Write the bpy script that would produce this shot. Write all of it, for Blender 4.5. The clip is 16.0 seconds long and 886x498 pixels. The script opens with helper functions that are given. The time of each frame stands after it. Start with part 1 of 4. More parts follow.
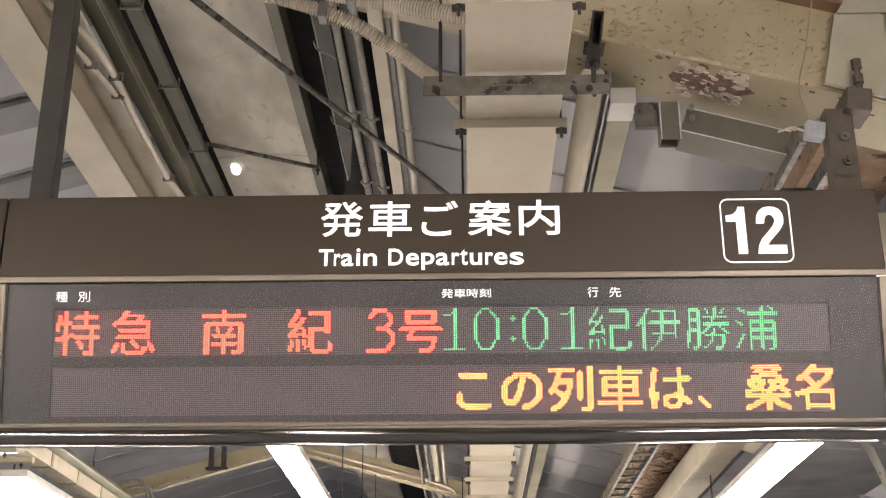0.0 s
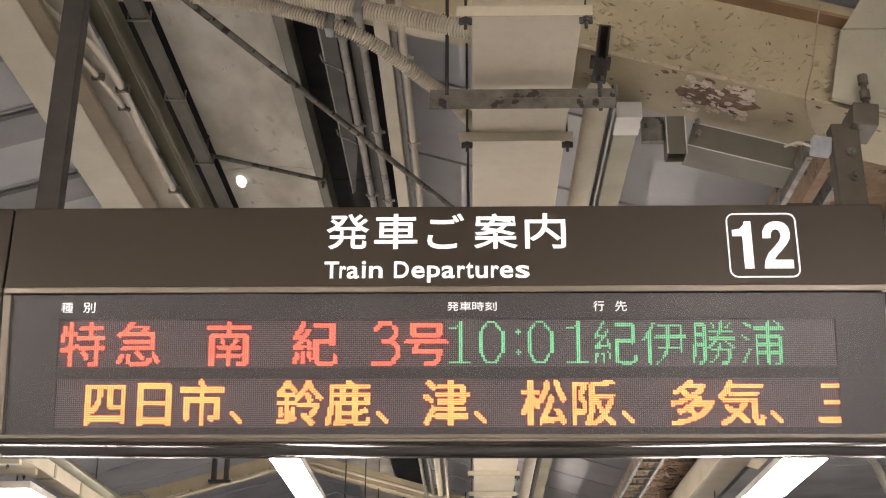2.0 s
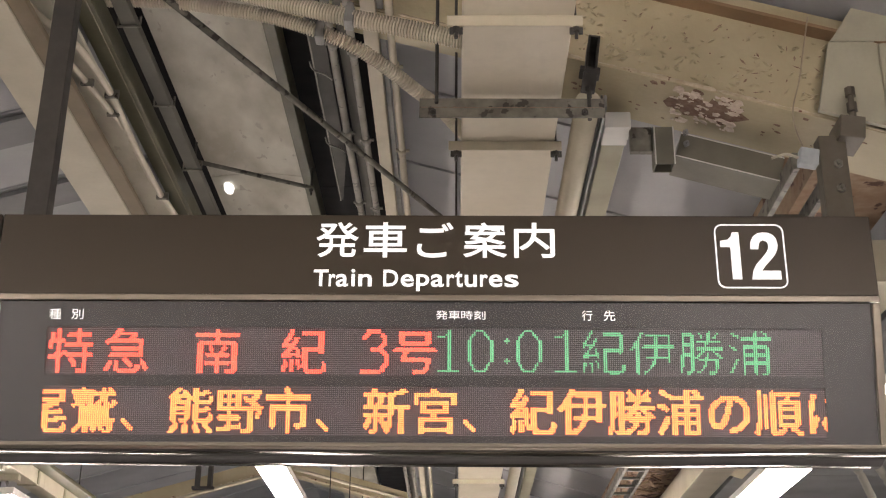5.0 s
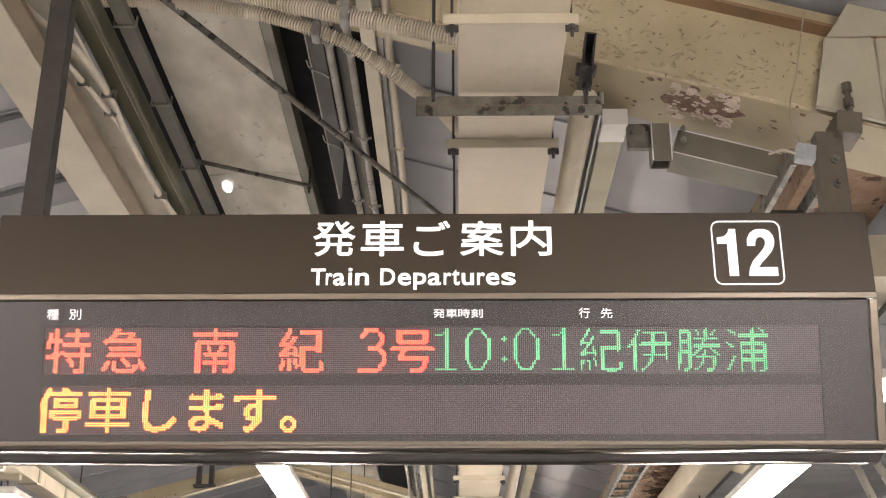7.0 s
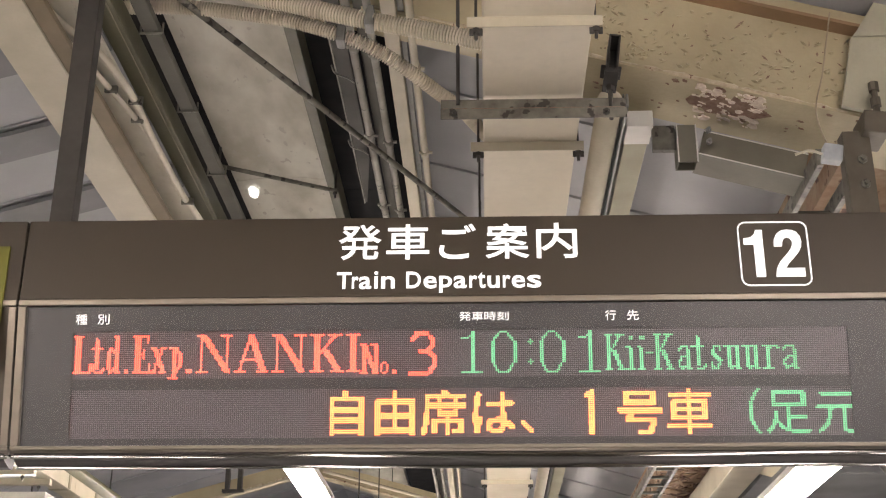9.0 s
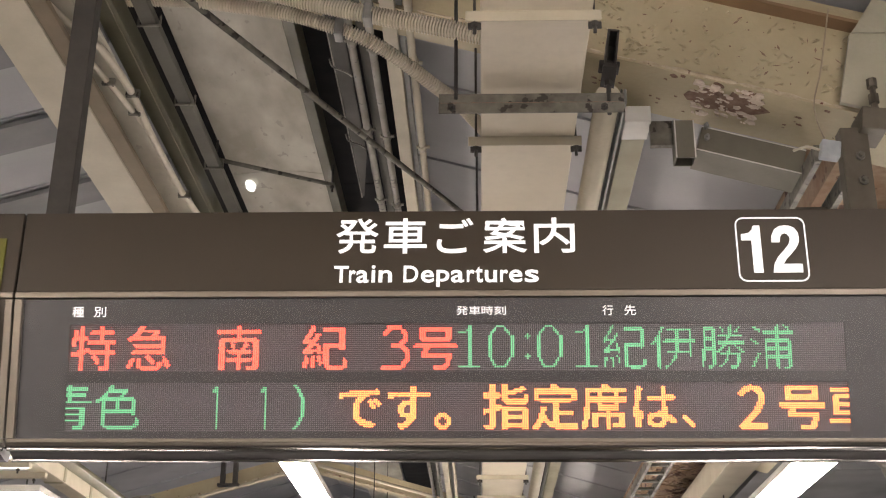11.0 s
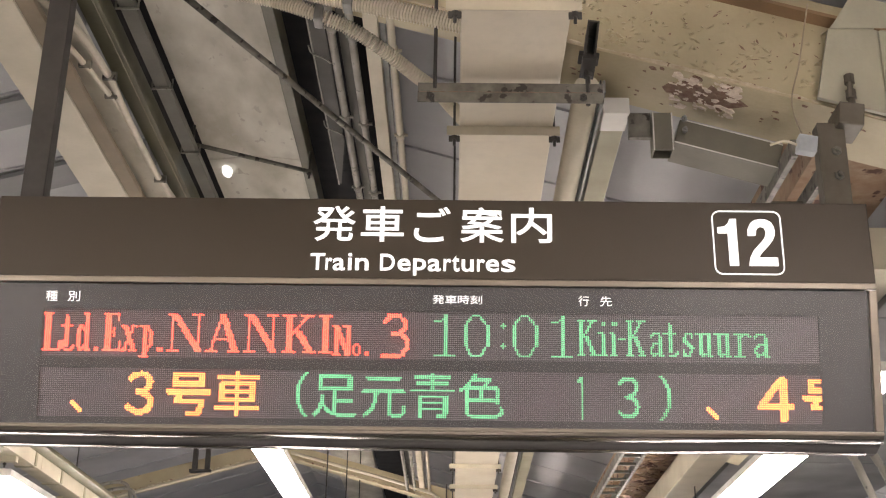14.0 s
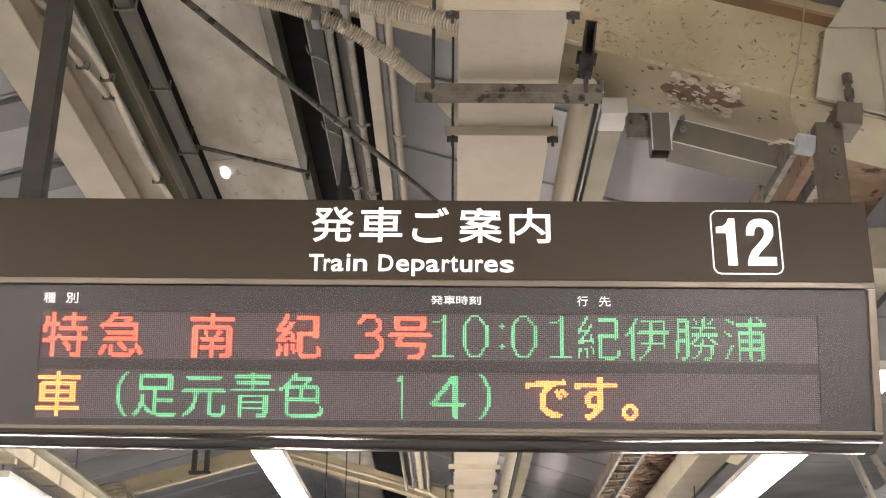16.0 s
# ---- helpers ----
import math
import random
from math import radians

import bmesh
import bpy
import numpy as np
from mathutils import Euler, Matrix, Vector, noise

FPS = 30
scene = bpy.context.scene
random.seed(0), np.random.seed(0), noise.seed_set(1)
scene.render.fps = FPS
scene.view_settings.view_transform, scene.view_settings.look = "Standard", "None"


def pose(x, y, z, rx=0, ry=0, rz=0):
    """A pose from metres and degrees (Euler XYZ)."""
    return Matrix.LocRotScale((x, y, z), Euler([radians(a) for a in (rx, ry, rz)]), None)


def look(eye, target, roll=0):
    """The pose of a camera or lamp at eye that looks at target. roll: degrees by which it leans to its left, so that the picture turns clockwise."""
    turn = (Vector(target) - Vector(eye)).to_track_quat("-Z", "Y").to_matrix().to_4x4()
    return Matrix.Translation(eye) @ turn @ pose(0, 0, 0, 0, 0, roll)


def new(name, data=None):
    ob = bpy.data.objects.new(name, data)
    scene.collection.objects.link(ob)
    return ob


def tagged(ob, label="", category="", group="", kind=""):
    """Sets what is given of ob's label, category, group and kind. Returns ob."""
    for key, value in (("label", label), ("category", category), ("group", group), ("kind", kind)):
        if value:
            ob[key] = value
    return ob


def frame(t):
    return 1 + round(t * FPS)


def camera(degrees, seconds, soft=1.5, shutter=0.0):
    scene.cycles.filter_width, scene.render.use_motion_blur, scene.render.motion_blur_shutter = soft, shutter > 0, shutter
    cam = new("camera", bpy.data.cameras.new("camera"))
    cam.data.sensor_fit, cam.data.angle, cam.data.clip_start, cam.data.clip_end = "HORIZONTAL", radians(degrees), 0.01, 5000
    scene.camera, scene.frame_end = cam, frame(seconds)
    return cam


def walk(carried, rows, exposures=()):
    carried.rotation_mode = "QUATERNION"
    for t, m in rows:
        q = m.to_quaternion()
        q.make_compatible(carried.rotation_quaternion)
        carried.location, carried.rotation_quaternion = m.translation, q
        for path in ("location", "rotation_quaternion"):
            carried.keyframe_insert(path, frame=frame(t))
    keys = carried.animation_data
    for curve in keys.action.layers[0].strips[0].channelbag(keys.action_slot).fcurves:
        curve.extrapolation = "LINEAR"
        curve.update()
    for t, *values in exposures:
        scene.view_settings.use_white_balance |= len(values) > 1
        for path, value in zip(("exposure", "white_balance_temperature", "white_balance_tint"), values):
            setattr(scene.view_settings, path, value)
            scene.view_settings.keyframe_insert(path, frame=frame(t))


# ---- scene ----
cam = camera(38.8, 16.0, soft=1.15)
PATH = [
    (0, (-0.004, 0.0, 1.603), (-0.045, 1.861, 2.334), -0.1),
    (0.5, (-0.005, 0.008, 1.603), (-0.048, 1.867, 2.339), 0.1),
    (1, (-0.009, 0.005, 1.604), (-0.054, 1.863, 2.344), 0.4),
    (1.5, (-0.009, 0.005, 1.602), (-0.054, 1.861, 2.347), 0.4),
    (2, (-0.01, 0.005, 1.601), (-0.057, 1.858, 2.353), 0.3),
    (2.5, (-0.016, -0.005, 1.605), (-0.058, 1.848, 2.358), 0.5),
    (3, (-0.013, -0.001, 1.605), (-0.05, 1.85, 2.362), 0.2),
    (3.5, (-0.017, 0.003, 1.603), (-0.054, 1.853, 2.363), 0.4),
    (4, (-0.026, -0.004, 1.602), (-0.055, 1.844, 2.365), 0.6),
    (6.5, (-0.016, -0.001, 1.604), (-0.031, 1.849, 2.363), 0.2),
    (7, (-0.012, -0.008, 1.608), (-0.036, 1.843, 2.365), 0.1),
    (7.5, (-0.008, -0.004, 1.605), (-0.046, 1.845, 2.366), 0.1),
    (8, (-0.006, -0.008, 1.602), (-0.057, 1.839, 2.368), 0.4),
    (8.5, (-0.008, -0.012, 1.605), (-0.068, 1.835, 2.369), 0.4),
    (9, (-0.009, -0.01, 1.601), (-0.075, 1.837, 2.365), 0.2),
    (11.5, (-0.016, 0.0, 1.599), (-0.073, 1.851, 2.355), 0.5),
    (12, (-0.018, 0.011, 1.603), (-0.069, 1.863, 2.357), 0.5),
    (12.5, (-0.018, 0.016, 1.606), (-0.069, 1.87, 2.354), 0.7),
    (13, (-0.022, 0.025, 1.6), (-0.061, 1.88, 2.346), 0.5),
    (13.5, (-0.022, 0.0, 1.599), (-0.05, 1.857, 2.341), 0.3),
    (14, (-0.018, 0.0, 1.601), (-0.039, 1.857, 2.342), 0.8),
    (14.5, (-0.014, 0.011, 1.603), (-0.034, 1.868, 2.346), 0.5),
    (15, (-0.016, 0.01, 1.601), (-0.033, 1.867, 2.344), 0.4),
    (15.5, (-0.013, 0.007, 1.599), (-0.033, 1.864, 2.341), 0.7),
    (16, (-0.017, 0.003, 1.602), (-0.036, 1.86, 2.344), 0.6),
]
walk(cam, [(t, look(eye, target, roll)) for t, eye, target, roll in PATH], exposures=[
    (0.0, 1.08), (0.5, 0.91), (1.0, 0.81), (2.0, 0.85), (2.5, 0.87), (3.5, 0.77), (4.2, 0.77), (6.5, 0.92), (7.0, 1.15), (7.5, 1.28), (8.0, 1.28),
    (8.5, 1.18), (9.0, 1.05), (11.5, 0.86), (12.0, 0.93), (12.5, 1.06), (16.0, 1.08)])

# ---- world: daylight beyond the platform roof ----
world = bpy.data.worlds.new("sky")
scene.world = world
world.use_nodes = True
wn = world.node_tree
sky = wn.nodes.new("ShaderNodeTexSky")
sky.sky_type, sky.sun_disc, sky.sun_elevation, sky.sun_rotation = "NISHITA", False, radians(35), radians(200)
wn.nodes["Background"].inputs["Strength"].default_value = 0.08
wn.links.new(sky.outputs["Color"], wn.nodes["Background"].inputs["Color"])
TUBE_POWER = 42.0


# ---- materials ----
def mat(name, color, rough=0.6, metal=0.0, second=None, scale=6.0, amount=0.5, bump=0.15, fine=60.0, stretch=(1, 1, 1), spots=None, spot_scale=9.0, spot_at=0.62):
    """Painted, stained or raw surface: two scales of noise between two colours, fine relief, and patches of a third colour."""
    m = bpy.data.materials.new(name)
    m.use_nodes = True
    nt = m.node_tree
    b = nt.nodes["Principled BSDF"]
    co = nt.nodes.new("ShaderNodeTexCoord")
    mp = nt.nodes.new("ShaderNodeMapping")
    mp.inputs["Scale"].default_value = stretch
    nt.links.new(co.outputs["Object"], mp.inputs["Vector"])

    def noise_node(s, detail=6.0):
        n = nt.nodes.new("ShaderNodeTexNoise")
        n.inputs["Scale"].default_value, n.inputs["Detail"].default_value = s, detail
        nt.links.new(mp.outputs["Vector"], n.inputs["Vector"])
        return n.outputs["Fac"]

    def ramp(src, lo, hi):
        r = nt.nodes.new("ShaderNodeMapRange")
        r.inputs["From Min"].default_value, r.inputs["From Max"].default_value = lo, hi
        nt.links.new(src, r.inputs["Value"])
        return r.outputs["Result"]

    def mix(fac, a, c):
        x = nt.nodes.new("ShaderNodeMix")
        x.data_type = "RGBA"
        nt.links.new(fac, x.inputs["Factor"])
        for sock, v in ((x.inputs[6], a), (x.inputs[7], c)):
            if isinstance(v, tuple):
                sock.default_value = (*v, 1)
            else:
                nt.links.new(v, sock)
        return x.outputs[2]

    second = second or tuple(c * 0.72 for c in color)
    big, small = noise_node(scale), noise_node(fine, 3.0)
    col = mix(ramp(big, 0.5 - 0.25 / amount * 0.5, 0.5 + 0.25 / amount * 0.5), color, second)
    dark = tuple(c * 0.8 for c in color)
    grain = nt.nodes.new("ShaderNodeMath")
    grain.operation = "MULTIPLY"
    grain.inputs[1].default_value = 0.35
    nt.links.new(ramp(small, 0.45, 0.75), grain.inputs[0])
    col = mix(grain.outputs[0], col, dark)
    if spots:
        col = mix(ramp(noise_node(spot_scale, 10.0), spot_at, spot_at + 0.03), col, spots)
    nt.links.new(col, b.inputs["Base Color"])
    b.inputs["Metallic"].default_value = metal
    rr = nt.nodes.new("ShaderNodeMapRange")
    rr.inputs["To Min"].default_value, rr.inputs["To Max"].default_value = max(0.05, rough - 0.12), min(1, rough + 0.12)
    nt.links.new(big, rr.inputs["Value"])
    nt.links.new(rr.outputs["Result"], b.inputs["Roughness"])
    bp = nt.nodes.new("ShaderNodeBump")
    bp.inputs["Strength"].default_value, bp.inputs["Distance"].default_value = bump, 0.004
    nt.links.new(small, bp.inputs["Height"])
    nt.links.new(bp.outputs["Normal"], b.inputs["Normal"])
    return m


def glow(name, color, strength, base=(0.8, 0.8, 0.8)):
    m = bpy.data.materials.new(name)
    m.use_nodes = True
    b = m.node_tree.nodes["Principled BSDF"]
    b.inputs["Base Color"].default_value = (*base, 1)
    b.inputs["Emission Color"].default_value = (*color, 1)
    b.inputs["Emission Strength"].default_value = strength
    return m


CREAM = mat("cream_paint", (0.51, 0.465, 0.36), 0.5, second=(0.41, 0.37, 0.28), scale=5, bump=0.1)
DUCT = mat("duct_paint", (0.60, 0.54, 0.43), 0.42, second=(0.53, 0.47, 0.36), scale=3, bump=0.06, fine=25)
OLIVE = mat("olive_paint", (0.085, 0.079, 0.043), 0.42, second=(0.062, 0.057, 0.031), scale=4)
# paler olive for the highlight painted along the beam's ridge
RIDGEOLIVE = mat("highlight_olive", (0.21, 0.19, 0.13), 0.5, second=(0.11, 0.10, 0.06), scale=5)
RUSTFLANGE = mat("rust_flange", (0.27, 0.165, 0.085), 0.6, second=(0.19, 0.125, 0.07), scale=5)
BEAM = mat("beam_paint", (0.46, 0.40, 0.265), 0.5, second=(0.36, 0.305, 0.19), scale=4, bump=0.5, fine=45, spots=(0.10, 0.045, 0.025), spot_scale=14, spot_at=0.71)
BEAMEDGE = mat("chipped_edge", (0.62, 0.55, 0.41), 0.6, second=(0.34, 0.26, 0.17), scale=30, bump=0.6, fine=90, spots=(0.14, 0.05, 0.03), spot_scale=22, spot_at=0.6)
BROWNFLANGE = mat("brown_flange", (0.20, 0.155, 0.095), 0.6, second=(0.15, 0.115, 0.07), scale=6)
PALE = mat("pale_cream", (0.42, 0.40, 0.31), 0.5, second=(0.34, 0.32, 0.24), scale=5)
TRUNK = mat("olive_cream", (0.36, 0.335, 0.235), 0.5, scale=4)
BROWNSTEEL = mat("brown_steel", (0.125, 0.108, 0.082), 0.5, 0.2, second=(0.09, 0.075, 0.055), scale=14, bump=0.2)
PURLIN = mat("purlin_grey", (0.235, 0.235, 0.24), 0.6, scale=3)
SHEET = mat("roof_sheet", (0.39, 0.39, 0.40), 0.5, second=(0.31, 0.31, 0.32), scale=2, bump=0.05)
DARKSHEET = mat("dark_sheet", (0.155, 0.155, 0.155), 0.6, second=(0.08, 0.08, 0.08), scale=2)
SOFFIT = mat("stained_soffit", (0.58, 0.555, 0.475), 0.5, second=(0.37, 0.34, 0.27), scale=4.2, amount=1.1, bump=0.35, fine=30, spots=(0.40, 0.37, 0.31), spot_scale=22, spot_at=0.63, stretch=(1, 0.45, 1))
STEEL = mat("grey_steel", (0.175, 0.165, 0.138), 0.5, 0.2, second=(0.085, 0.079, 0.064), scale=14, amount=0.9, bump=0.4, spots=(0.035, 0.028, 0.022), spot_scale=22, spot_at=0.585)
ZINC = mat("weathered_zinc", (0.165, 0.155, 0.120), 0.42, 0.2, second=(0.125, 0.117, 0.09), scale=7)
GALV = mat("galvanised", (0.27, 0.27, 0.26), 0.45, 0.35, second=(0.19, 0.19, 0.18), scale=20)
TRAY = mat("tray_paint", (0.088, 0.083, 0.064), 0.5, 0.2, scale=6)
# near-black, dull: colour of the sheets that stand in for shade in roof gaps
SHADEBLACK = mat("shade_black", (0.032, 0.032, 0.033), 0.95, scale=8)
SHADEBLACK.node_tree.nodes["Principled BSDF"].inputs["Specular IOR Level"].default_value = 0.1
DARKSTEEL = mat("dark_steel", (0.06, 0.055, 0.05), 0.55, 0.3, scale=20)
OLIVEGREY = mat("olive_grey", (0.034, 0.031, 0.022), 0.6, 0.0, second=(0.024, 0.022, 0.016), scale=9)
PIPE = mat("grey_pipe", (0.29, 0.275, 0.24), 0.5, 0.0, second=(0.18, 0.17, 0.145), scale=9, spots=(0.10, 0.095, 0.085), spot_scale=30, spot_at=0.62)
FLEX = mat("flex_conduit", (0.70, 0.64, 0.53), 0.5, second=(0.56, 0.50, 0.40), scale=12)
WIRE = mat("brown_wire", (0.20, 0.16, 0.11), 0.6, second=(0.45, 0.38, 0.28), scale=6)
CABLE = mat("white_cable", (0.55, 0.50, 0.40), 0.5, scale=15)
RUST = mat("crumbling_rust", (0.21, 0.115, 0.06), 0.85, second=(0.33, 0.25, 0.17), scale=9, bump=0.9, fine=25, spots=(0.09, 0.045, 0.03), spot_scale=7, spot_at=0.56)
PEEL = mat("bare_rust", (0.15, 0.075, 0.05), 0.8, second=(0.28, 0.2, 0.15), scale=40, bump=0.8)
FLAKE = mat("paint_flake", (0.74, 0.66, 0.57), 0.6, second=(0.5, 0.4, 0.32), scale=60)
BROWN = mat("sign_brown", (0.052, 0.040, 0.0275), 0.42, 0.2, second=(0.050, 0.039, 0.028), scale=1.5, bump=0.02, fine=200)
BRONZE = mat("sign_frame", (0.23, 0.20, 0.165), 0.33, 0.6, second=(0.2, 0.175, 0.145), scale=3, bump=0.02, stretch=(0.2, 8, 8))
LIP = mat("polished_lip", (0.23, 0.20, 0.17), 0.42, 0.75, second=(0.27, 0.24, 0.21), scale=3, bump=0.01)
UNDER = mat("sign_underside", (0.040, 0.034, 0.032), 0.4, 0.0, scale=2, bump=0.02)
CHROME = mat("polished_trim", (0.09, 0.085, 0.085), 0.0, 1.0, second=(0.12, 0.115, 0.11), scale=3, bump=0.0)
PANEL = mat("panel_black", (0.027, 0.0245, 0.032), 0.4, scale=3, bump=0.02)
YELLOW = glow("yellow_sign", (0.55, 0.52, 0.02), 0.03, (0.09, 0.085, 0.006))
WHITE = glow("lit_white", (1.0, 0.97, 0.95), 0.42)
# glow of the disc that stands in for daylight through the soffit
SPOT = glow("daylight_glow", (1.0, 0.97, 0.93), 0.9)
TUBE = glow("tube_light", (1.0, 0.876, 0.80), TUBE_POWER)
FIXTURE = mat("fixture_white", (0.72, 0.70, 0.66), 0.4, scale=5, bump=0.03)
CONCRETE = mat("platform_concrete", (0.37, 0.365, 0.36), 0.8, scale=1.5, bump=0.3)
BALLAST = mat("ballast", (0.16, 0.14, 0.12), 0.95, scale=8, bump=1.0, fine=20)
JBOX = mat("junction_box", (0.42, 0.45, 0.48), 0.5, scale=20)
LED_RED = glow("led_red", (1.0, 0.046, 0.024), 5.0, (0.2, 0.02, 0.02))
LED_GREEN = glow("led_green", (0.24, 0.80, 0.40), 0.72, (0.02, 0.2, 0.05))
LED_ORANGE = glow("led_orange", (1.0, 0.17, 0.046), 3.7, (0.2, 0.1, 0.02))


def matrix_material():
    """The unlit lamp field: small dark lenses on a fine square grid."""
    m = bpy.data.materials.new("unlit_matrix")
    m.use_nodes = True
    nt = m.node_tree
    b = nt.nodes["Principled BSDF"]
    co = nt.nodes.new("ShaderNodeTexCoord")
    sep = nt.nodes.new("ShaderNodeSeparateXYZ")
    nt.links.new(co.outputs["Object"], sep.inputs[0])
    waves = []
    for axis in (0, 1):
        w = nt.nodes.new("ShaderNodeMath")
        w.operation = "MULTIPLY"
        w.inputs[1].default_value = math.pi / DOT
        nt.links.new(sep.outputs[axis], w.inputs[0])
        s = nt.nodes.new("ShaderNodeMath")
        s.operation = "SINE"
        nt.links.new(w.outputs[0], s.inputs[0])
        a = nt.nodes.new("ShaderNodeMath")
        a.operation = "ABSOLUTE"
        nt.links.new(s.outputs[0], a.inputs[0])
        waves.append(a.outputs[0])
    p = nt.nodes.new("ShaderNodeMath")
    p.operation = "MINIMUM"
    nt.links.new(waves[0], p.inputs[0])
    nt.links.new(waves[1], p.inputs[1])
    r = nt.nodes.new("ShaderNodeMapRange")
    r.inputs["From Min"].default_value, r.inputs["From Max"].default_value = 0.25, 0.75
    nt.links.new(p.outputs[0], r.inputs["Value"])
    x = nt.nodes.new("ShaderNodeMix")
    x.data_type = "RGBA"
    x.inputs[6].default_value, x.inputs[7].default_value = (0.018, 0.016, 0.019, 1), (0.185, 0.148, 0.182, 1)
    nt.links.new(r.outputs["Result"], x.inputs["Factor"])
    nt.links.new(x.outputs[2], b.inputs["Base Color"])
    b.inputs["Roughness"].default_value = 0.4
    return m


DOT = 0.00615
MATRIX = matrix_material()


def acrylic():
    m = bpy.data.materials.new("acrylic_pane")
    m.use_nodes = True
    nt = m.node_tree
    nt.nodes.remove(nt.nodes["Principled BSDF"])
    tr, gl, fr, mx = (nt.nodes.new("ShaderNode" + k) for k in ("BsdfTransparent", "BsdfGlossy", "Fresnel", "MixShader"))
    tr.inputs["Color"].default_value = (0.93, 0.92, 0.92, 1)
    gl.inputs["Roughness"].default_value = 0.45
    fr.inputs["IOR"].default_value = 1.40
    nt.links.new(fr.outputs[0], mx.inputs[0])
    nt.links.new(tr.outputs[0], mx.inputs[1])
    nt.links.new(gl.outputs[0], mx.inputs[2])
    nt.links.new(mx.outputs[0], nt.nodes["Material Output"].inputs["Surface"])
    return m


PANE = acrylic()


# ---- mesh helpers ----
def mesh_of(name, bm, *mats):
    me = bpy.data.meshes.new(name)
    bmesh.ops.recalc_face_normals(bm, faces=bm.faces)
    bm.to_mesh(me)
    bm.free()
    for m in mats:
        me.materials.append(m)
    return me


def part(name, bm, material, parent, label="", m=None):
    ob = new(name, mesh_of(name, bm, *(material if isinstance(material, tuple) else (material,))))
    ob.parent = parent
    if m is not None:
        ob.matrix_basis = m
    if label:
        ob["label"] = label
    return ob


def thing(name, label, category, at=(0, 0, 0), group="", kind=""):
    e = new(name)
    e.empty_display_size = 0.1
    e.location = at
    return tagged(e, label, category, group, kind)


def solo(name, bm, material, label, category, group="", kind=""):
    ob = new(name, mesh_of(name, bm, *(material if isinstance(material, tuple) else (material,))))
    return tagged(ob, label, category, group, kind)


def box(bm, x0, x1, y0, y1, z0, z1, bevel=0.0, m=None, mi=0):
    vs = [bm.verts.new(p) for p in ((x0, y0, z0), (x1, y0, z0), (x1, y1, z0), (x0, y1, z0), (x0, y0, z1), (x1, y0, z1), (x1, y1, z1), (x0, y1, z1))]
    fs = [bm.faces.new([vs[i] for i in q]) for q in ((3, 2, 1, 0), (4, 5, 6, 7), (0, 1, 5, 4), (1, 2, 6, 5), (2, 3, 7, 6), (3, 0, 4, 7))]
    if bevel:
        es = list({e for f in fs for e in f.edges})
        out = bmesh.ops.bevel(bm, geom=es, offset=bevel, segments=2, affect="EDGES", profile=0.6)
        vs = list({v for f in out["faces"] for v in f.verts} | {v for v in vs if v.is_valid})
        fs = list({f for v in vs for f in v.link_faces})
    for f in fs:
        f.material_index = mi
    if m is not None:
        bmesh.ops.transform(bm, matrix=m, verts=vs)
    return vs


def prism(bm, poly, x0, x1, axis=0, mi=0):
    """A closed outline in the two other axes, pushed from x0 to x1 along axis."""
    def at(a, b, c):
        return ((c, a, b), (a, c, b), (a, b, c))[axis]
    lo, hi = [bm.verts.new(at(a, b, x0)) for a, b in poly], [bm.verts.new(at(a, b, x1)) for a, b in poly]
    fs = [bm.faces.new(lo), bm.faces.new(hi[::-1])]
    for i in range(len(poly)):
        j = (i + 1) % len(poly)
        fs.append(bm.faces.new((lo[i], lo[j], hi[j], hi[i])))
    for f in fs:
        f.material_index = mi
    return lo + hi


def tube(bm, pts, r, sides=10, rings=None, smooth=True):
    """A round bar through pts; rings(i, n) scales the radius along it."""
    pts = [Vector(p) for p in pts]
    prev, first = None, None
    for i, p in enumerate(pts):
        d = (pts[min(i + 1, len(pts) - 1)] - pts[max(i - 1, 0)]).normalized()
        u = d.cross(Vector((0, 0, 1)) if abs(d.z) < 0.9 else Vector((0, 1, 0))).normalized()
        v = d.cross(u)
        k = r * (rings(i, len(pts)) if rings else 1)
        ring = [bm.verts.new(p + k * (math.cos(a) * u + math.sin(a) * v)) for a in (2 * math.pi * j / sides for j in range(sides))]
        if prev:
            for j in range(sides):
                f = bm.faces.new((prev[j], prev[(j + 1) % sides], ring[(j + 1) % sides], ring[j]))
                f.smooth = smooth
        else:
            first = ring
        prev = ring
    bm.faces.new(first[::-1])
    bm.faces.new(prev)


def curve_pts(pts, n):
    """A smooth run of n + 1 points through pts."""
    pts = [Vector(p) for p in pts]
    ext = [2 * pts[0] - pts[1], *pts, 2 * pts[-1] - pts[-2]]
    out, spans = [], len(pts) - 1
    for k in range(n + 1):
        u = k / n * spans
        i = min(int(u), spans - 1)
        f = u - i
        a, b, c, d = ext[i:i + 4]
        out.append(0.5 * (2 * b + (c - a) * f + (2 * a - 5 * b + 4 * c - d) * f * f + (3 * b - a - 3 * c + d) * f ** 3))
    return out


def bolt(bm, p, r=0.012, h=0.02, axis="z"):
    turn = {"z": Matrix(), "x": Matrix.Rotation(math.pi / 2, 4, "Y"), "y": Matrix.Rotation(math.pi / 2, 4, "X")}[axis]
    bmesh.ops.create_cone(bm, cap_ends=True, segments=6, radius1=r, radius2=r, depth=h * 0.6, matrix=Matrix.Translation(p) @ turn)
    bmesh.ops.create_cone(bm, cap_ends=True, segments=8, radius1=r * 0.5, radius2=r * 0.5, depth=h * 2.2, matrix=Matrix.Translation(p) @ turn)


B = bmesh.new


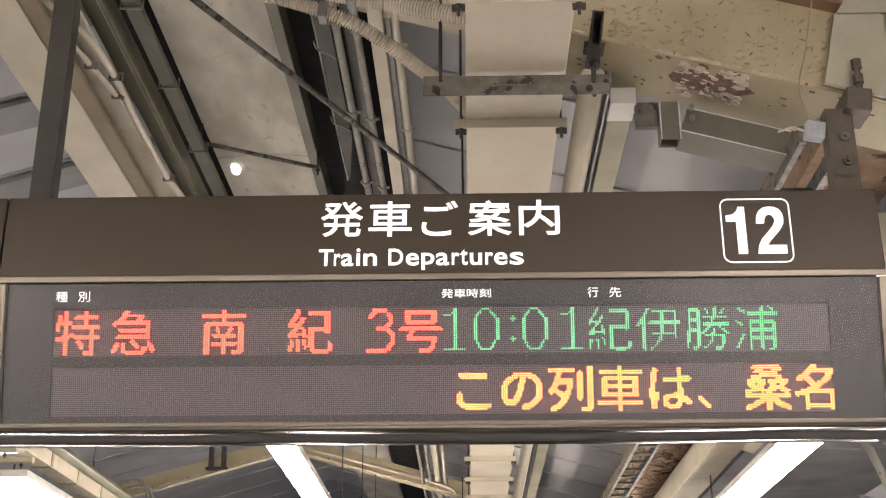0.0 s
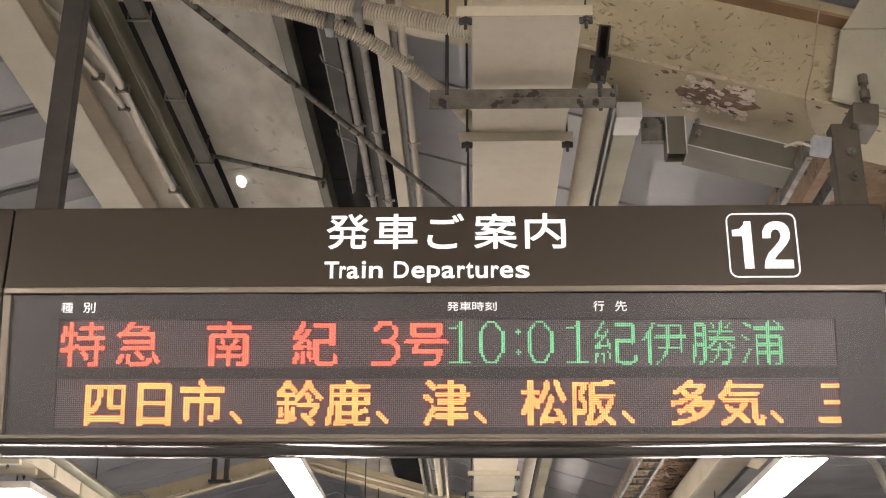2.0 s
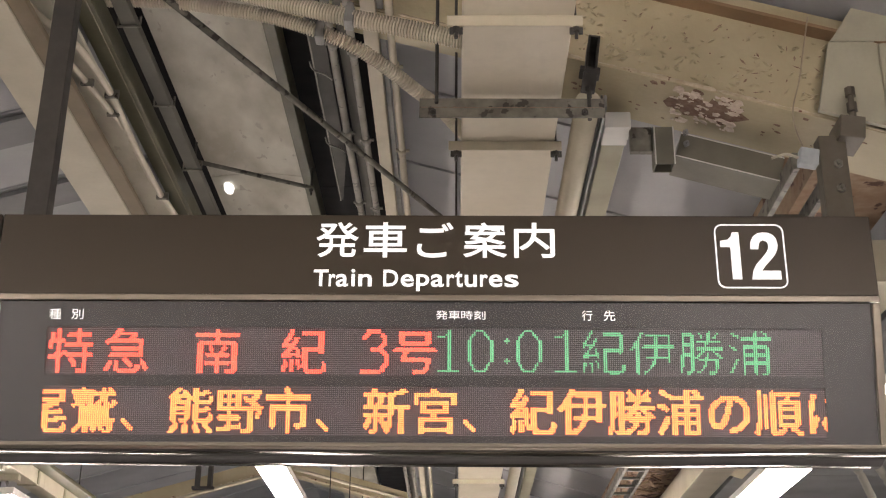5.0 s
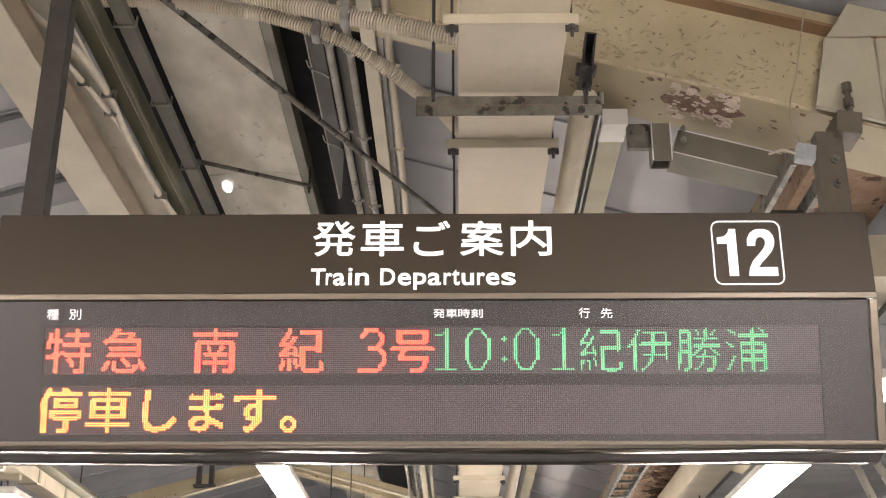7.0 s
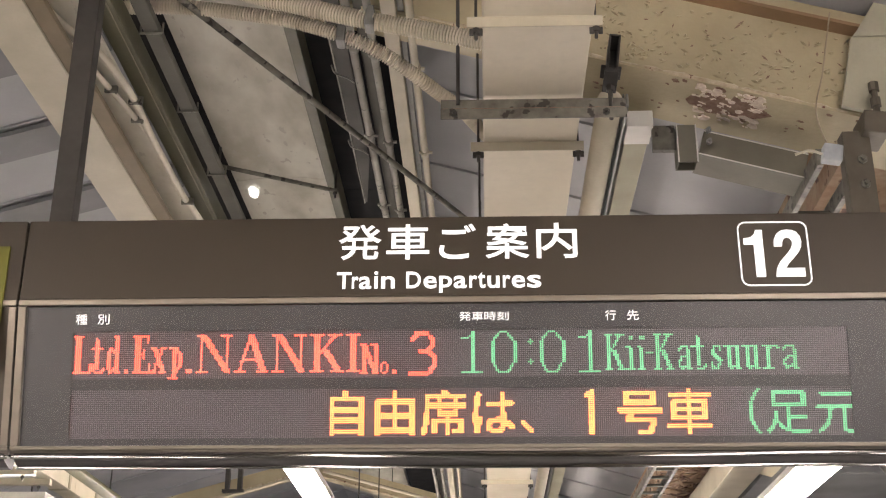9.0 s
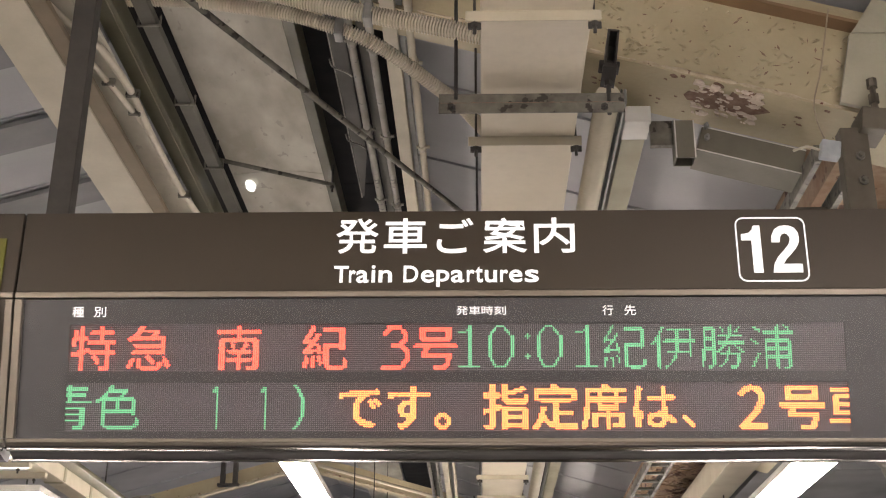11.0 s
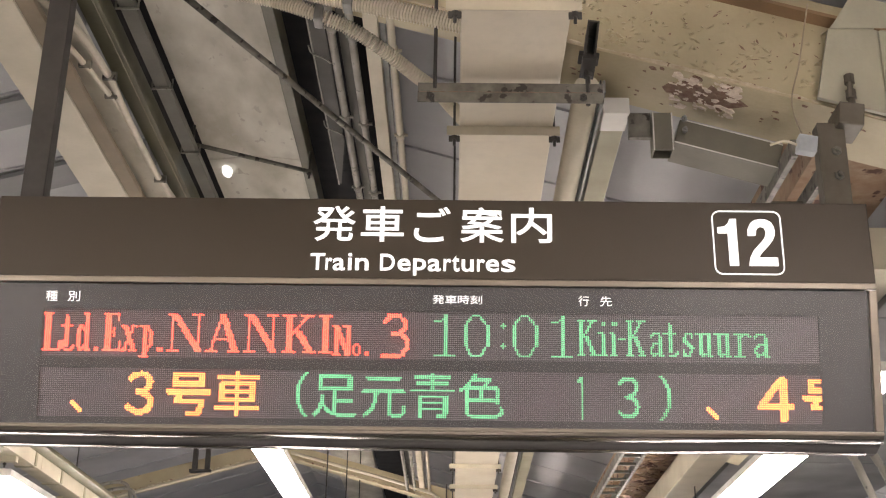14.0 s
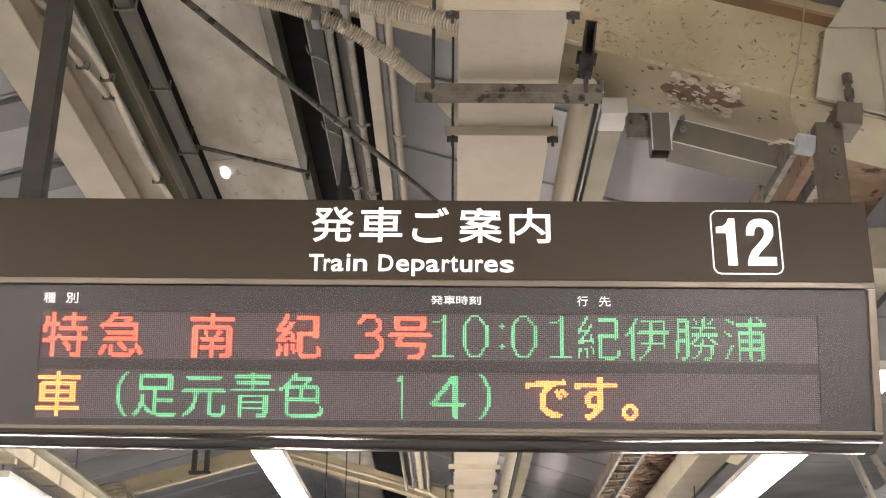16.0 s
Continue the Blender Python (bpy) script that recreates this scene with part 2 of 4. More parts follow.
# ---- the departure board ----
TILT = radians(11)
BOARD_AT = Vector((-0.0945, 3.6, 2.93))
PM = Matrix(((1, 0, 0, 0), (0, -math.sin(TILT), -math.cos(TILT), 0), (0, math.cos(TILT), -math.sin(TILT), 0), (0, 0, 0, 1)))
ROW_X = -1.1830
ROW1_Y, ROW2_Y = -0.2384, -0.4184
LED_DEPTH = -0.024
HALF = 1.3545


def glyphs(words, bold=0.0):
    """Flat triangulated letter outlines of words, each as (points, triangles), from the built-in font."""
    made = []
    for w in words:
        c = bpy.data.curves.new("letters", "FONT")
        c.body, c.offset, c.resolution_u = w, bold, 4
        made.append(new("letters", c))
    dg = bpy.context.evaluated_depsgraph_get()
    out = []
    for o in made:
        me = bpy.data.meshes.new_from_object(o.evaluated_get(dg))
        me.calc_loop_triangles()
        p = np.array([v.co[:2] for v in me.vertices]).reshape(-1, 2)
        t = np.array([tuple(x.vertices) for x in me.loop_triangles], dtype=int).reshape(-1, 3)
        out.append((p, t))
        bpy.data.meshes.remove(me)
    for o in made:
        c = o.data
        bpy.data.objects.remove(o)
        bpy.data.curves.remove(c)
    return out


def raised_text(word, rect, bold, depth=0.002):
    """Letters fitted to a rectangle (x0, x1, y0, y1), standing depth proud of their plane."""
    p, t = glyphs([word], bold)[0]
    lo, hi = p.min(0), p.max(0)
    q = (p - lo) / (hi - lo) * np.array([rect[1] - rect[0], rect[3] - rect[2]]) + np.array([rect[0], rect[2]])
    bm = B()
    vs = [bm.verts.new((x, y, depth)) for x, y in q]
    for tri in t:
        try:
            bm.faces.new([vs[i] for i in tri])
        except ValueError:
            pass
    edge = [e for e in bm.edges if len(e.link_faces) == 1]
    ex = bmesh.ops.extrude_edge_only(bm, edges=edge)
    for v in ex["geom"]:
        if isinstance(v, bmesh.types.BMVert):
            v.co.z = 0
    return bm


def spread(mask, axis, n):
    """Widens (n > 0) or thins (n < 0) a mask by n cells on one axis, half on each side."""
    out = mask.copy()
    for k in range(1, abs(n) + 1):
        shifted = np.roll(mask, (k + 1) // 2 * (1 if k % 2 else -1), axis)
        out = out | shifted if n > 0 else out & shifted
    return out


def bitmap(p, t, at=0.45, wide=0, tall=0, size=24):
    """Lamp pattern of one glyph on a size x size field, True where a lamp is lit; row 0 at the bottom."""
    k = 4
    g = (np.arange(size * k) + 0.5) / (size * k)
    gx, gy = np.meshgrid(g, g - 0.12)
    pt = np.stack([gx.ravel(), gy.ravel()], 1)
    inside = np.zeros(len(pt), bool)
    for a, b, c in p[t]:
        d0 = (b[0] - a[0]) * (pt[:, 1] - a[1]) - (b[1] - a[1]) * (pt[:, 0] - a[0])
        d1 = (c[0] - b[0]) * (pt[:, 1] - b[1]) - (c[1] - b[1]) * (pt[:, 0] - b[0])
        d2 = (a[0] - c[0]) * (pt[:, 1] - c[1]) - (a[1] - c[1]) * (pt[:, 0] - c[0])
        inside |= ((d0 >= 0) & (d1 >= 0) & (d2 >= 0)) | ((d0 <= 0) & (d1 <= 0) & (d2 <= 0))
    inside = spread(spread(inside.reshape(size * k, size * k), 1, wide), 0, tall)
    return inside.reshape(size, k, size, k).mean((1, 3)) > at


# strokes of the serif letters: x in parts of the width, y in lamps above the baseline; True: a thick stroke
STEM, SER = True, False
SERIF = {
    "L": [(STEM, .12, 0, .12, 18), (SER, 0, 18, .55, 18), (SER, 0, 0, .95, 0), (STEM, .95, 1, .95, 4)],
    "t": [(STEM, .4, 2, .4, 16), (SER, 0, 12, .9, 12), (SER, .4, 0, .75, 0), (SER, .75, 0, 1, 2), (SER, .4, 16, .4, 17)],
    "d": [(STEM, .72, 0, .72, 18), (SER, .5, 18, .72, 18), (STEM, .15, 3, .15, 9), (SER, .15, 9, .35, 12), (SER, .35, 12, .72, 10), (SER, .15, 3, .3, 0), (SER, .3, 0, .72, 2), (SER, .72, 0, 1, 0)],
    ".": [(STEM, .4, 0, .6, 0), (STEM, .4, 1, .6, 1)],
    "E": [(STEM, .14, 0, .14, 18), (SER, 0, 18, .9, 18), (SER, 0, 0, .95, 0), (SER, .3, 9, .65, 9), (SER, .65, 7, .65, 11), (SER, .9, 15, .9, 18), (SER, .95, 0, .95, 4)],
    "x": [(STEM, .15, 12, .8, 0), (SER, .8, 12, .15, 0), (SER, 0, 12, .35, 12), (SER, .65, 12, 1, 12), (SER, 0, 0, .35, 0), (SER, .6, 0, 1, 0)],
    "p": [(STEM, .3, -3, .3, 11), (SER, 0, 12, .3, 12), (SER, .3, 10, .6, 12), (SER, .6, 12, .85, 9), (STEM, .85, 9, .85, 3), (SER, .85, 3, .6, 0), (SER, .6, 0, .3, 2), (SER, 0, -3, .6, -3)],
    "N": [(SER, .13, 0, .13, 18), (SER, 0, 18, .25, 18), (STEM, .13, 18, .84, 0), (SER, .87, 0, .87, 18), (SER, .7, 18, 1, 18), (SER, 0, 0, .32, 0)],
    "A": [(SER, .46, 17, .13, 0), (STEM, .46, 17, .82, 0), (SER, .25, 6, .68, 6), (SER, 0, 0, .3, 0), (SER, .66, 0, 1, 0), (SER, .46, 18, .54, 18)],
    "K": [(STEM, .12, 0, .12, 18), (SER, 0, 18, .35, 18), (SER, 0, 0, .35, 0), (SER, .22, 8, .78, 18), (STEM, .4, 10, .8, 0), (SER, .58, 18, .95, 18), (SER, .65, 0, 1, 0)],
    "I": [(STEM, .4, 0, .4, 18), (SER, 0, 18, 1, 18), (SER, 0, 0, 1, 0)],
    "n": [(SER, .15, 0, .15, 14), (SER, 0, 14, .3, 14), (STEM, .2, 13, .8, 0), (SER, .85, 0, .85, 14), (SER, .65, 14, 1, 14), (SER, 0, 0, .38, 0)],
    "o": [(SER, 0, 1, 0, 4), (SER, 1, 1, 1, 4), (SER, .3, 5, .7, 5), (SER, .3, 0, .7, 0)],
    "3": [(SER, .05, 16, .25, 19), (SER, .25, 19, .7, 19), (STEM, .75, 18, .88, 15), (STEM, .88, 14, .7, 11), (SER, .7, 10, .4, 10), (STEM, .72, 10, .92, 7), (STEM, .92, 7, .92, 3), (STEM, .9, 3, .7, 0), (SER, .7, -1, .02, -1)],
    "1": [(STEM, .5, 0, .5, 20), (SER, .05, 17, .4, 18), (SER, .02, 0, .98, 0)],
    "0": [(STEM, .08, 5, .08, 15), (STEM, .9, 5, .9, 15), (SER, .12, 4, .35, 0), (SER, .35, 0, .65, 0), (SER, .65, 0, .88, 4), (SER, .12, 16, .35, 20), (SER, .35, 20, .65, 20), (SER, .65, 20, .88, 16)],
    ":": [(SER, .5, 4, .5, 6), (SER, .25, 5, .75, 5), (SER, .5, 14, .5, 16), (SER, .25, 15, .75, 15)],
    "i": [(STEM, .5, 0, .5, 11), (SER, .1, 12, .5, 12), (SER, .05, 0, .95, 0), (STEM, .45, 16, .55, 16), (STEM, .45, 17, .55, 17)],
    "-": [(SER, .1, 8, .9, 8)],
    "a": [(STEM, .75, 1, .75, 9), (SER, .15, 10, .35, 12), (SER, .35, 12, .65, 12), (SER, .65, 12, .75, 10), (SER, .75, 7, .35, 6), (SER, .35, 6, .1, 3), (SER, .1, 3, .3, 0), (SER, .3, 0, .75, 2), (SER, .75, 0, 1, 0)],
    "s": [(SER, .85, 10, .85, 12), (SER, .85, 11, .5, 12), (SER, .5, 12, .15, 9), (STEM, .2, 8, .8, 4), (SER, .85, 3, .6, 0), (SER, .6, 0, .15, 1), (SER, .1, 0, .1, 3)],
    "u": [(STEM, .25, 2, .25, 12), (SER, .0, 12, .2, 12), (SER, .25, 1, .45, 0), (SER, .45, 0, .75, 2), (STEM, .75, 0, .75, 12), (SER, .5, 12, .75, 12), (SER, .75, 0, 1, 0)],
    "r": [(STEM, .3, 0, .3, 12), (SER, .0, 12, .3, 12), (SER, .3, 9, .65, 12), (SER, .65, 12, .95, 11), (SER, 0, 0, .6, 0)],
}


def stroke_field(field, letter, x0, x1, base=2, stem=2, hair=1, rise=1.0, deep=1):
    """Marks the lamps of one serif letter that spans the columns x0 to x1; rise scales its height, deep is the rows of a level stroke."""
    w = x1 - x0 - 1
    for thick, ax, ay, bx, by in SERIF[letter]:
        a, b = np.array([x0 + ax * w, base + ay * rise]), np.array([x0 + bx * w, base + by * rise])
        level = abs(ay - by) <= 1
        for k in range(61):
            c, r = a + (b - a) * k / 60
            c, r = int(round(c)), int(round(r))
            for dr in range(deep if level else 1):
                for dc in range(stem if thick else 1 if level else hair):
                    if 0 <= r + dr < field.shape[0] and 0 <= c + dc < field.shape[1]:
                        field[r + dr, c + dc] = True


def lamps(bm, field, z, out, mi=0, x0=0.0, y0=0.0):
    """One small stud for every lit lamp of a field, proud of z in the direction out."""
    s, c = 0.38 * DOT, 0.26 * DOT
    for r, k in zip(*np.nonzero(field)):
        x, y = x0 + (k + 0.5) * DOT, y0 + (r + 0.5) * DOT
        lo = [bm.verts.new((x + a * s, y + b * s, z)) for a, b in ((-1, -1), (1, -1), (1, 1), (-1, 1))]
        hi = [bm.verts.new((x + a * c, y + b * c, z + out * 0.0026)) for a, b in ((-1, -1), (1, -1), (1, 1), (-1, 1))]
        for q in ((hi[0], hi[1], hi[2], hi[3]), *((lo[i], lo[(i + 1) % 4], hi[(i + 1) % 4], hi[i]) for i in range(4))):
            bm.faces.new(q).material_index = mi


def nose(bm, x0, x1, y, z, half, lean=3.5, r=0.15):
    """A long polished strip, 2 * half tall, with a barely rounded front that leans down."""
    arc = []
    for k in range(9):
        a = radians(-lean) + half / r * (k / 4 - 1)
        arc.append((y + r * (math.cos(radians(lean)) - math.cos(a)), z + r * (math.sin(a) + math.sin(radians(lean)))))
    prism(bm, arc + [(y + 0.006, arc[-1][1] - 0.0015), (y + 0.006, arc[0][1] + 0.0015)], x0, x1)


def housing(name, label, x0, x1):
    """A brown sign case: upright head, leaning face below it, flat underside."""
    e = thing(name, label, "sign", BOARD_AT)
    bm = B()
    box(bm, x0, x1, 0.0, 0.29, 0.0082, 0.2738, 0.004)
    e_header = part("header", bm, BROWN, e, "dark brown painted header")
    bm = B()
    lip = [(0.092, -0.452), (0.098, -0.470), (0.108, -0.474), (0.142, -0.484), (0.175, -0.484), (0.19, -0.44), (0.29, -0.42), (0.29, -0.003), (0.075, -0.003), (0.155, -0.42), (0.155, -0.45), (0.09, -0.455)]
    prism(bm, lip, x0 + 0.012, x1 - 0.012)
    part("case", bm, UNDER, e, "dark glossy underside and back")
    bm = B()
    tube(bm, [(x0, 0.1000, -0.4445), (x1, 0.1000, -0.4445)], 0.0105, 20)
    lip_bar = part("lip", bm, LIP, e, "rounded bronze lower lip")
    bm = B()
    nose(bm, x0 + 0.004, x1 - 0.004, 0.0915, -0.4625, 0.0055, 2.6)
    part("trim", bm, CHROME, lip_bar, "thin polished trim")
    bm = B()
    nose(bm, x0 + 0.006, x1 - 0.045, 0.1385, -0.4870, 0.0042, 2.6)
    part("rear_lip", bm, CHROME, e, "thin rounded rear lip")
    return e, e_header


def frame_bars(e, x0, x1, top, bottom):
    """The four bars of the leaning face's frame."""
    for a, b, c, d in ((x0, x1, -0.0110, 0.0076), (x0, x1, bottom - 0.012, bottom), (x0, x0 + 0.024, bottom + 0.0005, top), (x1 - 0.024, x1, bottom + 0.0005, top)):
        bm = B()
        box(bm, a, b, c, d, -0.032, 0.004, 0.003)
        part("frame_bar", bm, BRONZE, e, "bronze metal frame bar", PM)


board, board_header = housing("departure_board", "dark brown station departure board with lit red, green and orange letters", -HALF, HALF)
frame_bars(board, -HALF, HALF, -0.014, -0.440)
bm = B()
box(bm, -HALF + 0.02, HALF - 0.02, -0.445, -0.012, -0.060, -0.034)
part("back_plate", bm, PANEL, board, "", PM)
# the black face with its two long openings
ROW_W, ROW_H = 384 * DOT, 24 * DOT
bm = B()
X0, X1 = -HALF + 0.022, HALF - 0.022
for a, b, c, d in ((X0, X1, ROW1_Y + ROW_H, -0.0125), (X0, X1, ROW2_Y + ROW_H, ROW1_Y), (X0, X1, -0.441, ROW2_Y),
                   (X0, ROW_X, ROW1_Y, ROW1_Y + ROW_H), (ROW_X + ROW_W, X1, ROW1_Y, ROW1_Y + ROW_H),
                   (X0, ROW_X, ROW2_Y, ROW2_Y + ROW_H), (ROW_X + ROW_W, X1, ROW2_Y, ROW2_Y + ROW_H)):
    box(bm, a, b, c, d, -0.0165, -0.0145)
part("face_plate", bm, PANEL, board, "black face plate with two long openings", PM)
bm = B()
box(bm, X0 + 0.003, X1 - 0.003, -0.439, -0.015, -0.011, -0.008)
pane = part("pane", bm, PANE, board, "clear acrylic pane", PM)
pane.visible_shadow = False
bm = B()
box(bm, 0, ROW_W, 0, ROW_H, -0.004, 0)
part("lamp_field", bm, MATRIX, board, "unlit lamp matrix", PM @ Matrix.Translation((ROW_X, ROW2_Y, LED_DEPTH)))

UPRIGHT = Matrix(((1, 0, 0, 0), (0, 0, -1, -0.0005), (0, 1, 0, 0), (0, 0, 0, 1)))


def row_of(word, x0, x1, y0, y1, bold, label, m, depth=0.002, fill=0.92):
    """Single characters in equal cells of one rectangle, each a part of its own."""
    cell = (x1 - x0) / (len(word) - 1 + fill)
    for k, ch in enumerate(word):
        part("letter", raised_text(ch, (x0 + k * cell, x0 + (k + fill) * cell, y0, y1), bold, depth), WHITE, board, label, m)


for ch, a, b in (("発", 0, .178), ("車", .201, .381), ("ご", .423, .576), ("案", .617, .799), ("内", .830, 1)):
    part("letter", raised_text(ch, (-0.3685 + 0.741 * a, -0.3685 + 0.741 * b, 0.130, 0.2478), 0.010), WHITE, board_header, "white lit character", UPRIGHT)
# the English line: letter, its left and right end in parts of the line, foot and head in parts of its height
LINE = (("T", 0, .072, .22, 1), ("r", .075, .107, .22, .79), ("a", .110, .170, .20, .79), ("i", .184, .203, .22, 1.03), ("n", .219, .285, .22, .79),
        ("D", .341, .413, .22, 1), ("e", .426, .490, .20, .79), ("p", .502, .565, 0, .79), ("a", .573, .637, .20, .79), ("r", .650, .688, .22, .79),
        ("t", .692, .728, .20, .95), ("u", .738, .797, .20, .77), ("r", .813, .851, .22, .79), ("e", .856, .921, .20, .79), ("s", .932, 1, .20, .79))
for ch, a, b, c, d in LINE:
    part("letter", raised_text(ch, (-0.371 + 0.6293 * a, -0.371 + 0.6293 * b, 0.0191 + 0.0698 * c, 0.0191 + 0.0698 * d), 0.014), WHITE, board_header, "white lit letter", UPRIGHT)
def solid(bm, outline, depth=0.002):
    prism(bm, outline, 0, depth, 2)
    return bm


part("digit", solid(B(), [(0.8840, 0.168), (0.9145, 0.168), (0.9145, 0.0612), (0.943, 0.0612), (0.943, 0.2168), (0.923, 0.2168), (0.919, 0.204), (0.907, 0.192), (0.8840, 0.188)]), WHITE, board_header, "white lit digit", UPRIGHT)
TWO = ((0.02, 0), (1, 0), (1, .18), (.37, .18), (.5, .29), (.68, .40), (.85, .52), (.95, .63), (.975, .74), (.94, .86), (.83, .95), (.67, .993), (.5, 1), (.32, .98), (.16, .91), (.06, .79), (.04, .64),
       (.31, .64), (.335, .74), (.40, .81), (.5, .835), (.6, .81), (.665, .74), (.65, .66), (.58, .575), (.42, .46), (.2, .32), (.07, .17))
part("digit", solid(B(), [(0.972 + 0.091 * a, 0.0612 + 0.1556 * b) for a, b in TWO]), WHITE, board_header, "white lit digit", UPRIGHT)
for word, rect in (("種", (-1.1765, -1.1405, -0.0700, -0.0382)), ("別", (-1.1085, -1.0715, -0.0700, -0.0382)), ("行", (0.4500, 0.4825, -0.0695, -0.0384)), ("先", (0.5160, 0.5515, -0.0697, -0.0386))):
    part("letter", raised_text(word, rect, 0.0, 0.001), WHITE, board, "small white character", PM @ Matrix.Translation((0, 0, -0.0075)))
row_of("発車時刻", 0.0060, 0.1567, -0.0672, -0.0400, 0.0, "small white character", PM @ Matrix.Translation((0, 0, -0.0075)), 0.001)


def rounded_ring(x0, x1, z0, z1, r, w):
    bm = B()
    outer, inner = [], []
    for cx, cz, a0 in ((x1 - r, z1 - r, 0), (x0 + r, z1 - r, 90), (x0 + r, z0 + r, 180), (x1 - r, z0 + r, 270)):
        for k in range(7):
            a = radians(a0 + 15 * k)
            outer.append((cx + r * math.cos(a), cz + r * math.sin(a)))
            inner.append((cx + (r - w) * math.cos(a), cz + (r - w) * math.sin(a)))
    n = len(outer)
    for d in (-0.0025, 0.001):
        o, i = [bm.verts.new((x, d, z)) for x, z in outer], [bm.verts.new((x, d, z)) for x, z in inner]
        for k in range(n):
            bm.faces.new((o[k], o[(k + 1) % n], i[(k + 1) % n], i[k]))
        if d < 0:
            keep = o, i
    for front, back in ((keep[0], o), (keep[1], i)):
        for k in range(n):
            bm.faces.new((front[k], front[(k + 1) % n], back[(k + 1) % n], back[k]))
    return bm


part("number_border", rounded_ring(0.8677, 1.0825, 0.0318, 0.2447, 0.026, 0.0042), WHITE, board_header, "white rounded outline round the platform number")

# ---- the fixed line: 24 two-faced lamp rows that turn over ----
JP, EN = {}, {}
for table in (JP, EN):
    for key in ("red", "green"):
        table[key] = np.zeros((24, 384), bool)
for word, col in zip(glyphs("特急南紀号"), (0, 28, 73, 116, 171)):
    JP["red"][:, col:col + 24] |= bitmap(*word, at=0.45, wide=2)
stroke_field(JP["red"], "3", 156, 170, 2, 2, 2, 1.0, 2)
for word, col in zip(glyphs("紀伊勝浦"), (264, 288, 312, 336)):
    JP["green"][:, col:col + 24] |= bitmap(*word, at=0.45, tall=-2, wide=-1)
for table in (JP, EN):
    for letter, a, b in (("1", 194, 205), ("0", 208, 222), (":", 226, 231), ("0", 232, 246), ("1", 252, 263)):
        stroke_field(table["green"], letter, a, b, 2, 2, 1, 0.98)
# narrow face, broad face, then the small abbreviation and the number
for letter, a, b in (("L", 0, 9), ("t", 9, 16), ("d", 16, 24), (".", 25, 28), ("E", 30, 39), ("x", 39, 47), ("p", 48, 55), (".", 57, 59)):
    stroke_field(EN["red"], letter, a, b, 3, 3 if letter in "LE" else 2, 1)
for letter, a, b in (("N", 62, 80), ("A", 81, 98), ("N", 100, 117), ("K", 119, 136), ("I", 137, 144)):
    stroke_field(EN["red"], letter, a, b, 3, 3, 1)
for letter, a, b in (("n", 144, 153), ("o", 154, 158), (".", 159, 162)):
    stroke_field(EN["red"], letter, a, b, 2, 2, 2 if letter == "n" else 1)
stroke_field(EN["red"], "3", 168, 182, 2, 2, 2, 1.0, 2)
for letter, a, b in (("K", 265, 275), ("i", 275, 280), ("i", 281, 285), ("-", 285, 289), ("K", 289, 299), ("a", 300, 308), ("t", 307, 315), ("s", 316, 323), ("u", 323, 332), ("u", 332, 341), ("r", 342, 351), ("a", 351, 360)):
    stroke_field(EN["green"], letter, a, b, 3, 2, 1, 17 / 18)

LAMP_ROWS = []
for r in range(24):
    bm = B()
    box(bm, 0, ROW_W, -0.48 * DOT, 0.48 * DOT, -0.0012, 0.0012, mi=0)
    for table, z, out in ((JP, 0.0012, 1), (EN, -0.0012, -1)):
        for key, mi in (("red", 1), ("green", 2)):
            lamps(bm, table[key][r:r + 1], z, out, mi, 0.0, -0.5 * DOT)
    ob = part("lamp_row", bm, (MATRIX, LED_RED, LED_GREEN), board, "turning lamp row with lit dots")
    LAMP_ROWS.append((ob, PM @ Matrix.Translation((ROW_X, ROW1_Y + (r + 0.5) * DOT, LED_DEPTH))))

# ---- the running line: every character glides from opening edge to opening edge ----
FIRST = "この列車は、桑名、四日市、鈴鹿、津、松阪、多気、三瀬谷、紀伊長島、尾鷲、熊野市、新宮、紀伊勝浦の順に停車します。"
SECOND = "自由席は、１号車（足元青色　１１）です。指定席は、２号車（足元青色　１２）、３号車（足元青色　１３）、４号車（足元青色　１４）です。"
RUNNING = []
shapes = {}
for message, begin in ((FIRST, 196.4), (SECOND, 196.4 + 24 * len(FIRST) + 384)):
    green = False
    for k, ch in enumerate(message):
        green = green or ch == "（"
        if ch != "　":
            RUNNING.append((ch, green, begin + 24 * k))
        green = green and ch != "）"
for tint in (False, True):
    wanted = sorted({c for c, g, _ in RUNNING if g == tint})
    for ch, outline in zip(wanted, glyphs(wanted)):
        bm = B()
        if ch in "１２３４":
            low, high = outline[0].min(0), outline[0].max(0)
            wide = 0.27 if ch == "１" else 0.70 if ch == "４" else 0.46 if tint else 0.54
            left = (0.42 if tint else 0.36) if ch == "１" else 0.5 - wide / 2
            outline = ((outline[0] - low) / (high - low) * np.array([wide, 0.86]) + np.array([left, -0.055]), outline[1])
        field = bitmap(*outline) if tint else bitmap(*outline, wide=1, tall=-1) if ch == "、" else bitmap(*outline, wide=3, tall=2)
        if ch == "）":
            field = np.roll(field, 2, 1)
        if ch == "１":
            field[:14] &= field[14]
            if not tint:
                field[:, 1:] |= field[:, :-1].copy()
        lamps(bm, field, 0.0005, 1)
        shapes[ch, tint] = mesh_of("led_character", bm, LED_GREEN if tint else LED_ORANGE)
MOVERS = []
for ch, tint, begin in RUNNING:
    ob = new("led_character", shapes[ch, tint])
    ob.parent = board
    ob["label"] = "green lit running character" if tint else "orange lit running character"
    MOVERS.append((ob, begin))

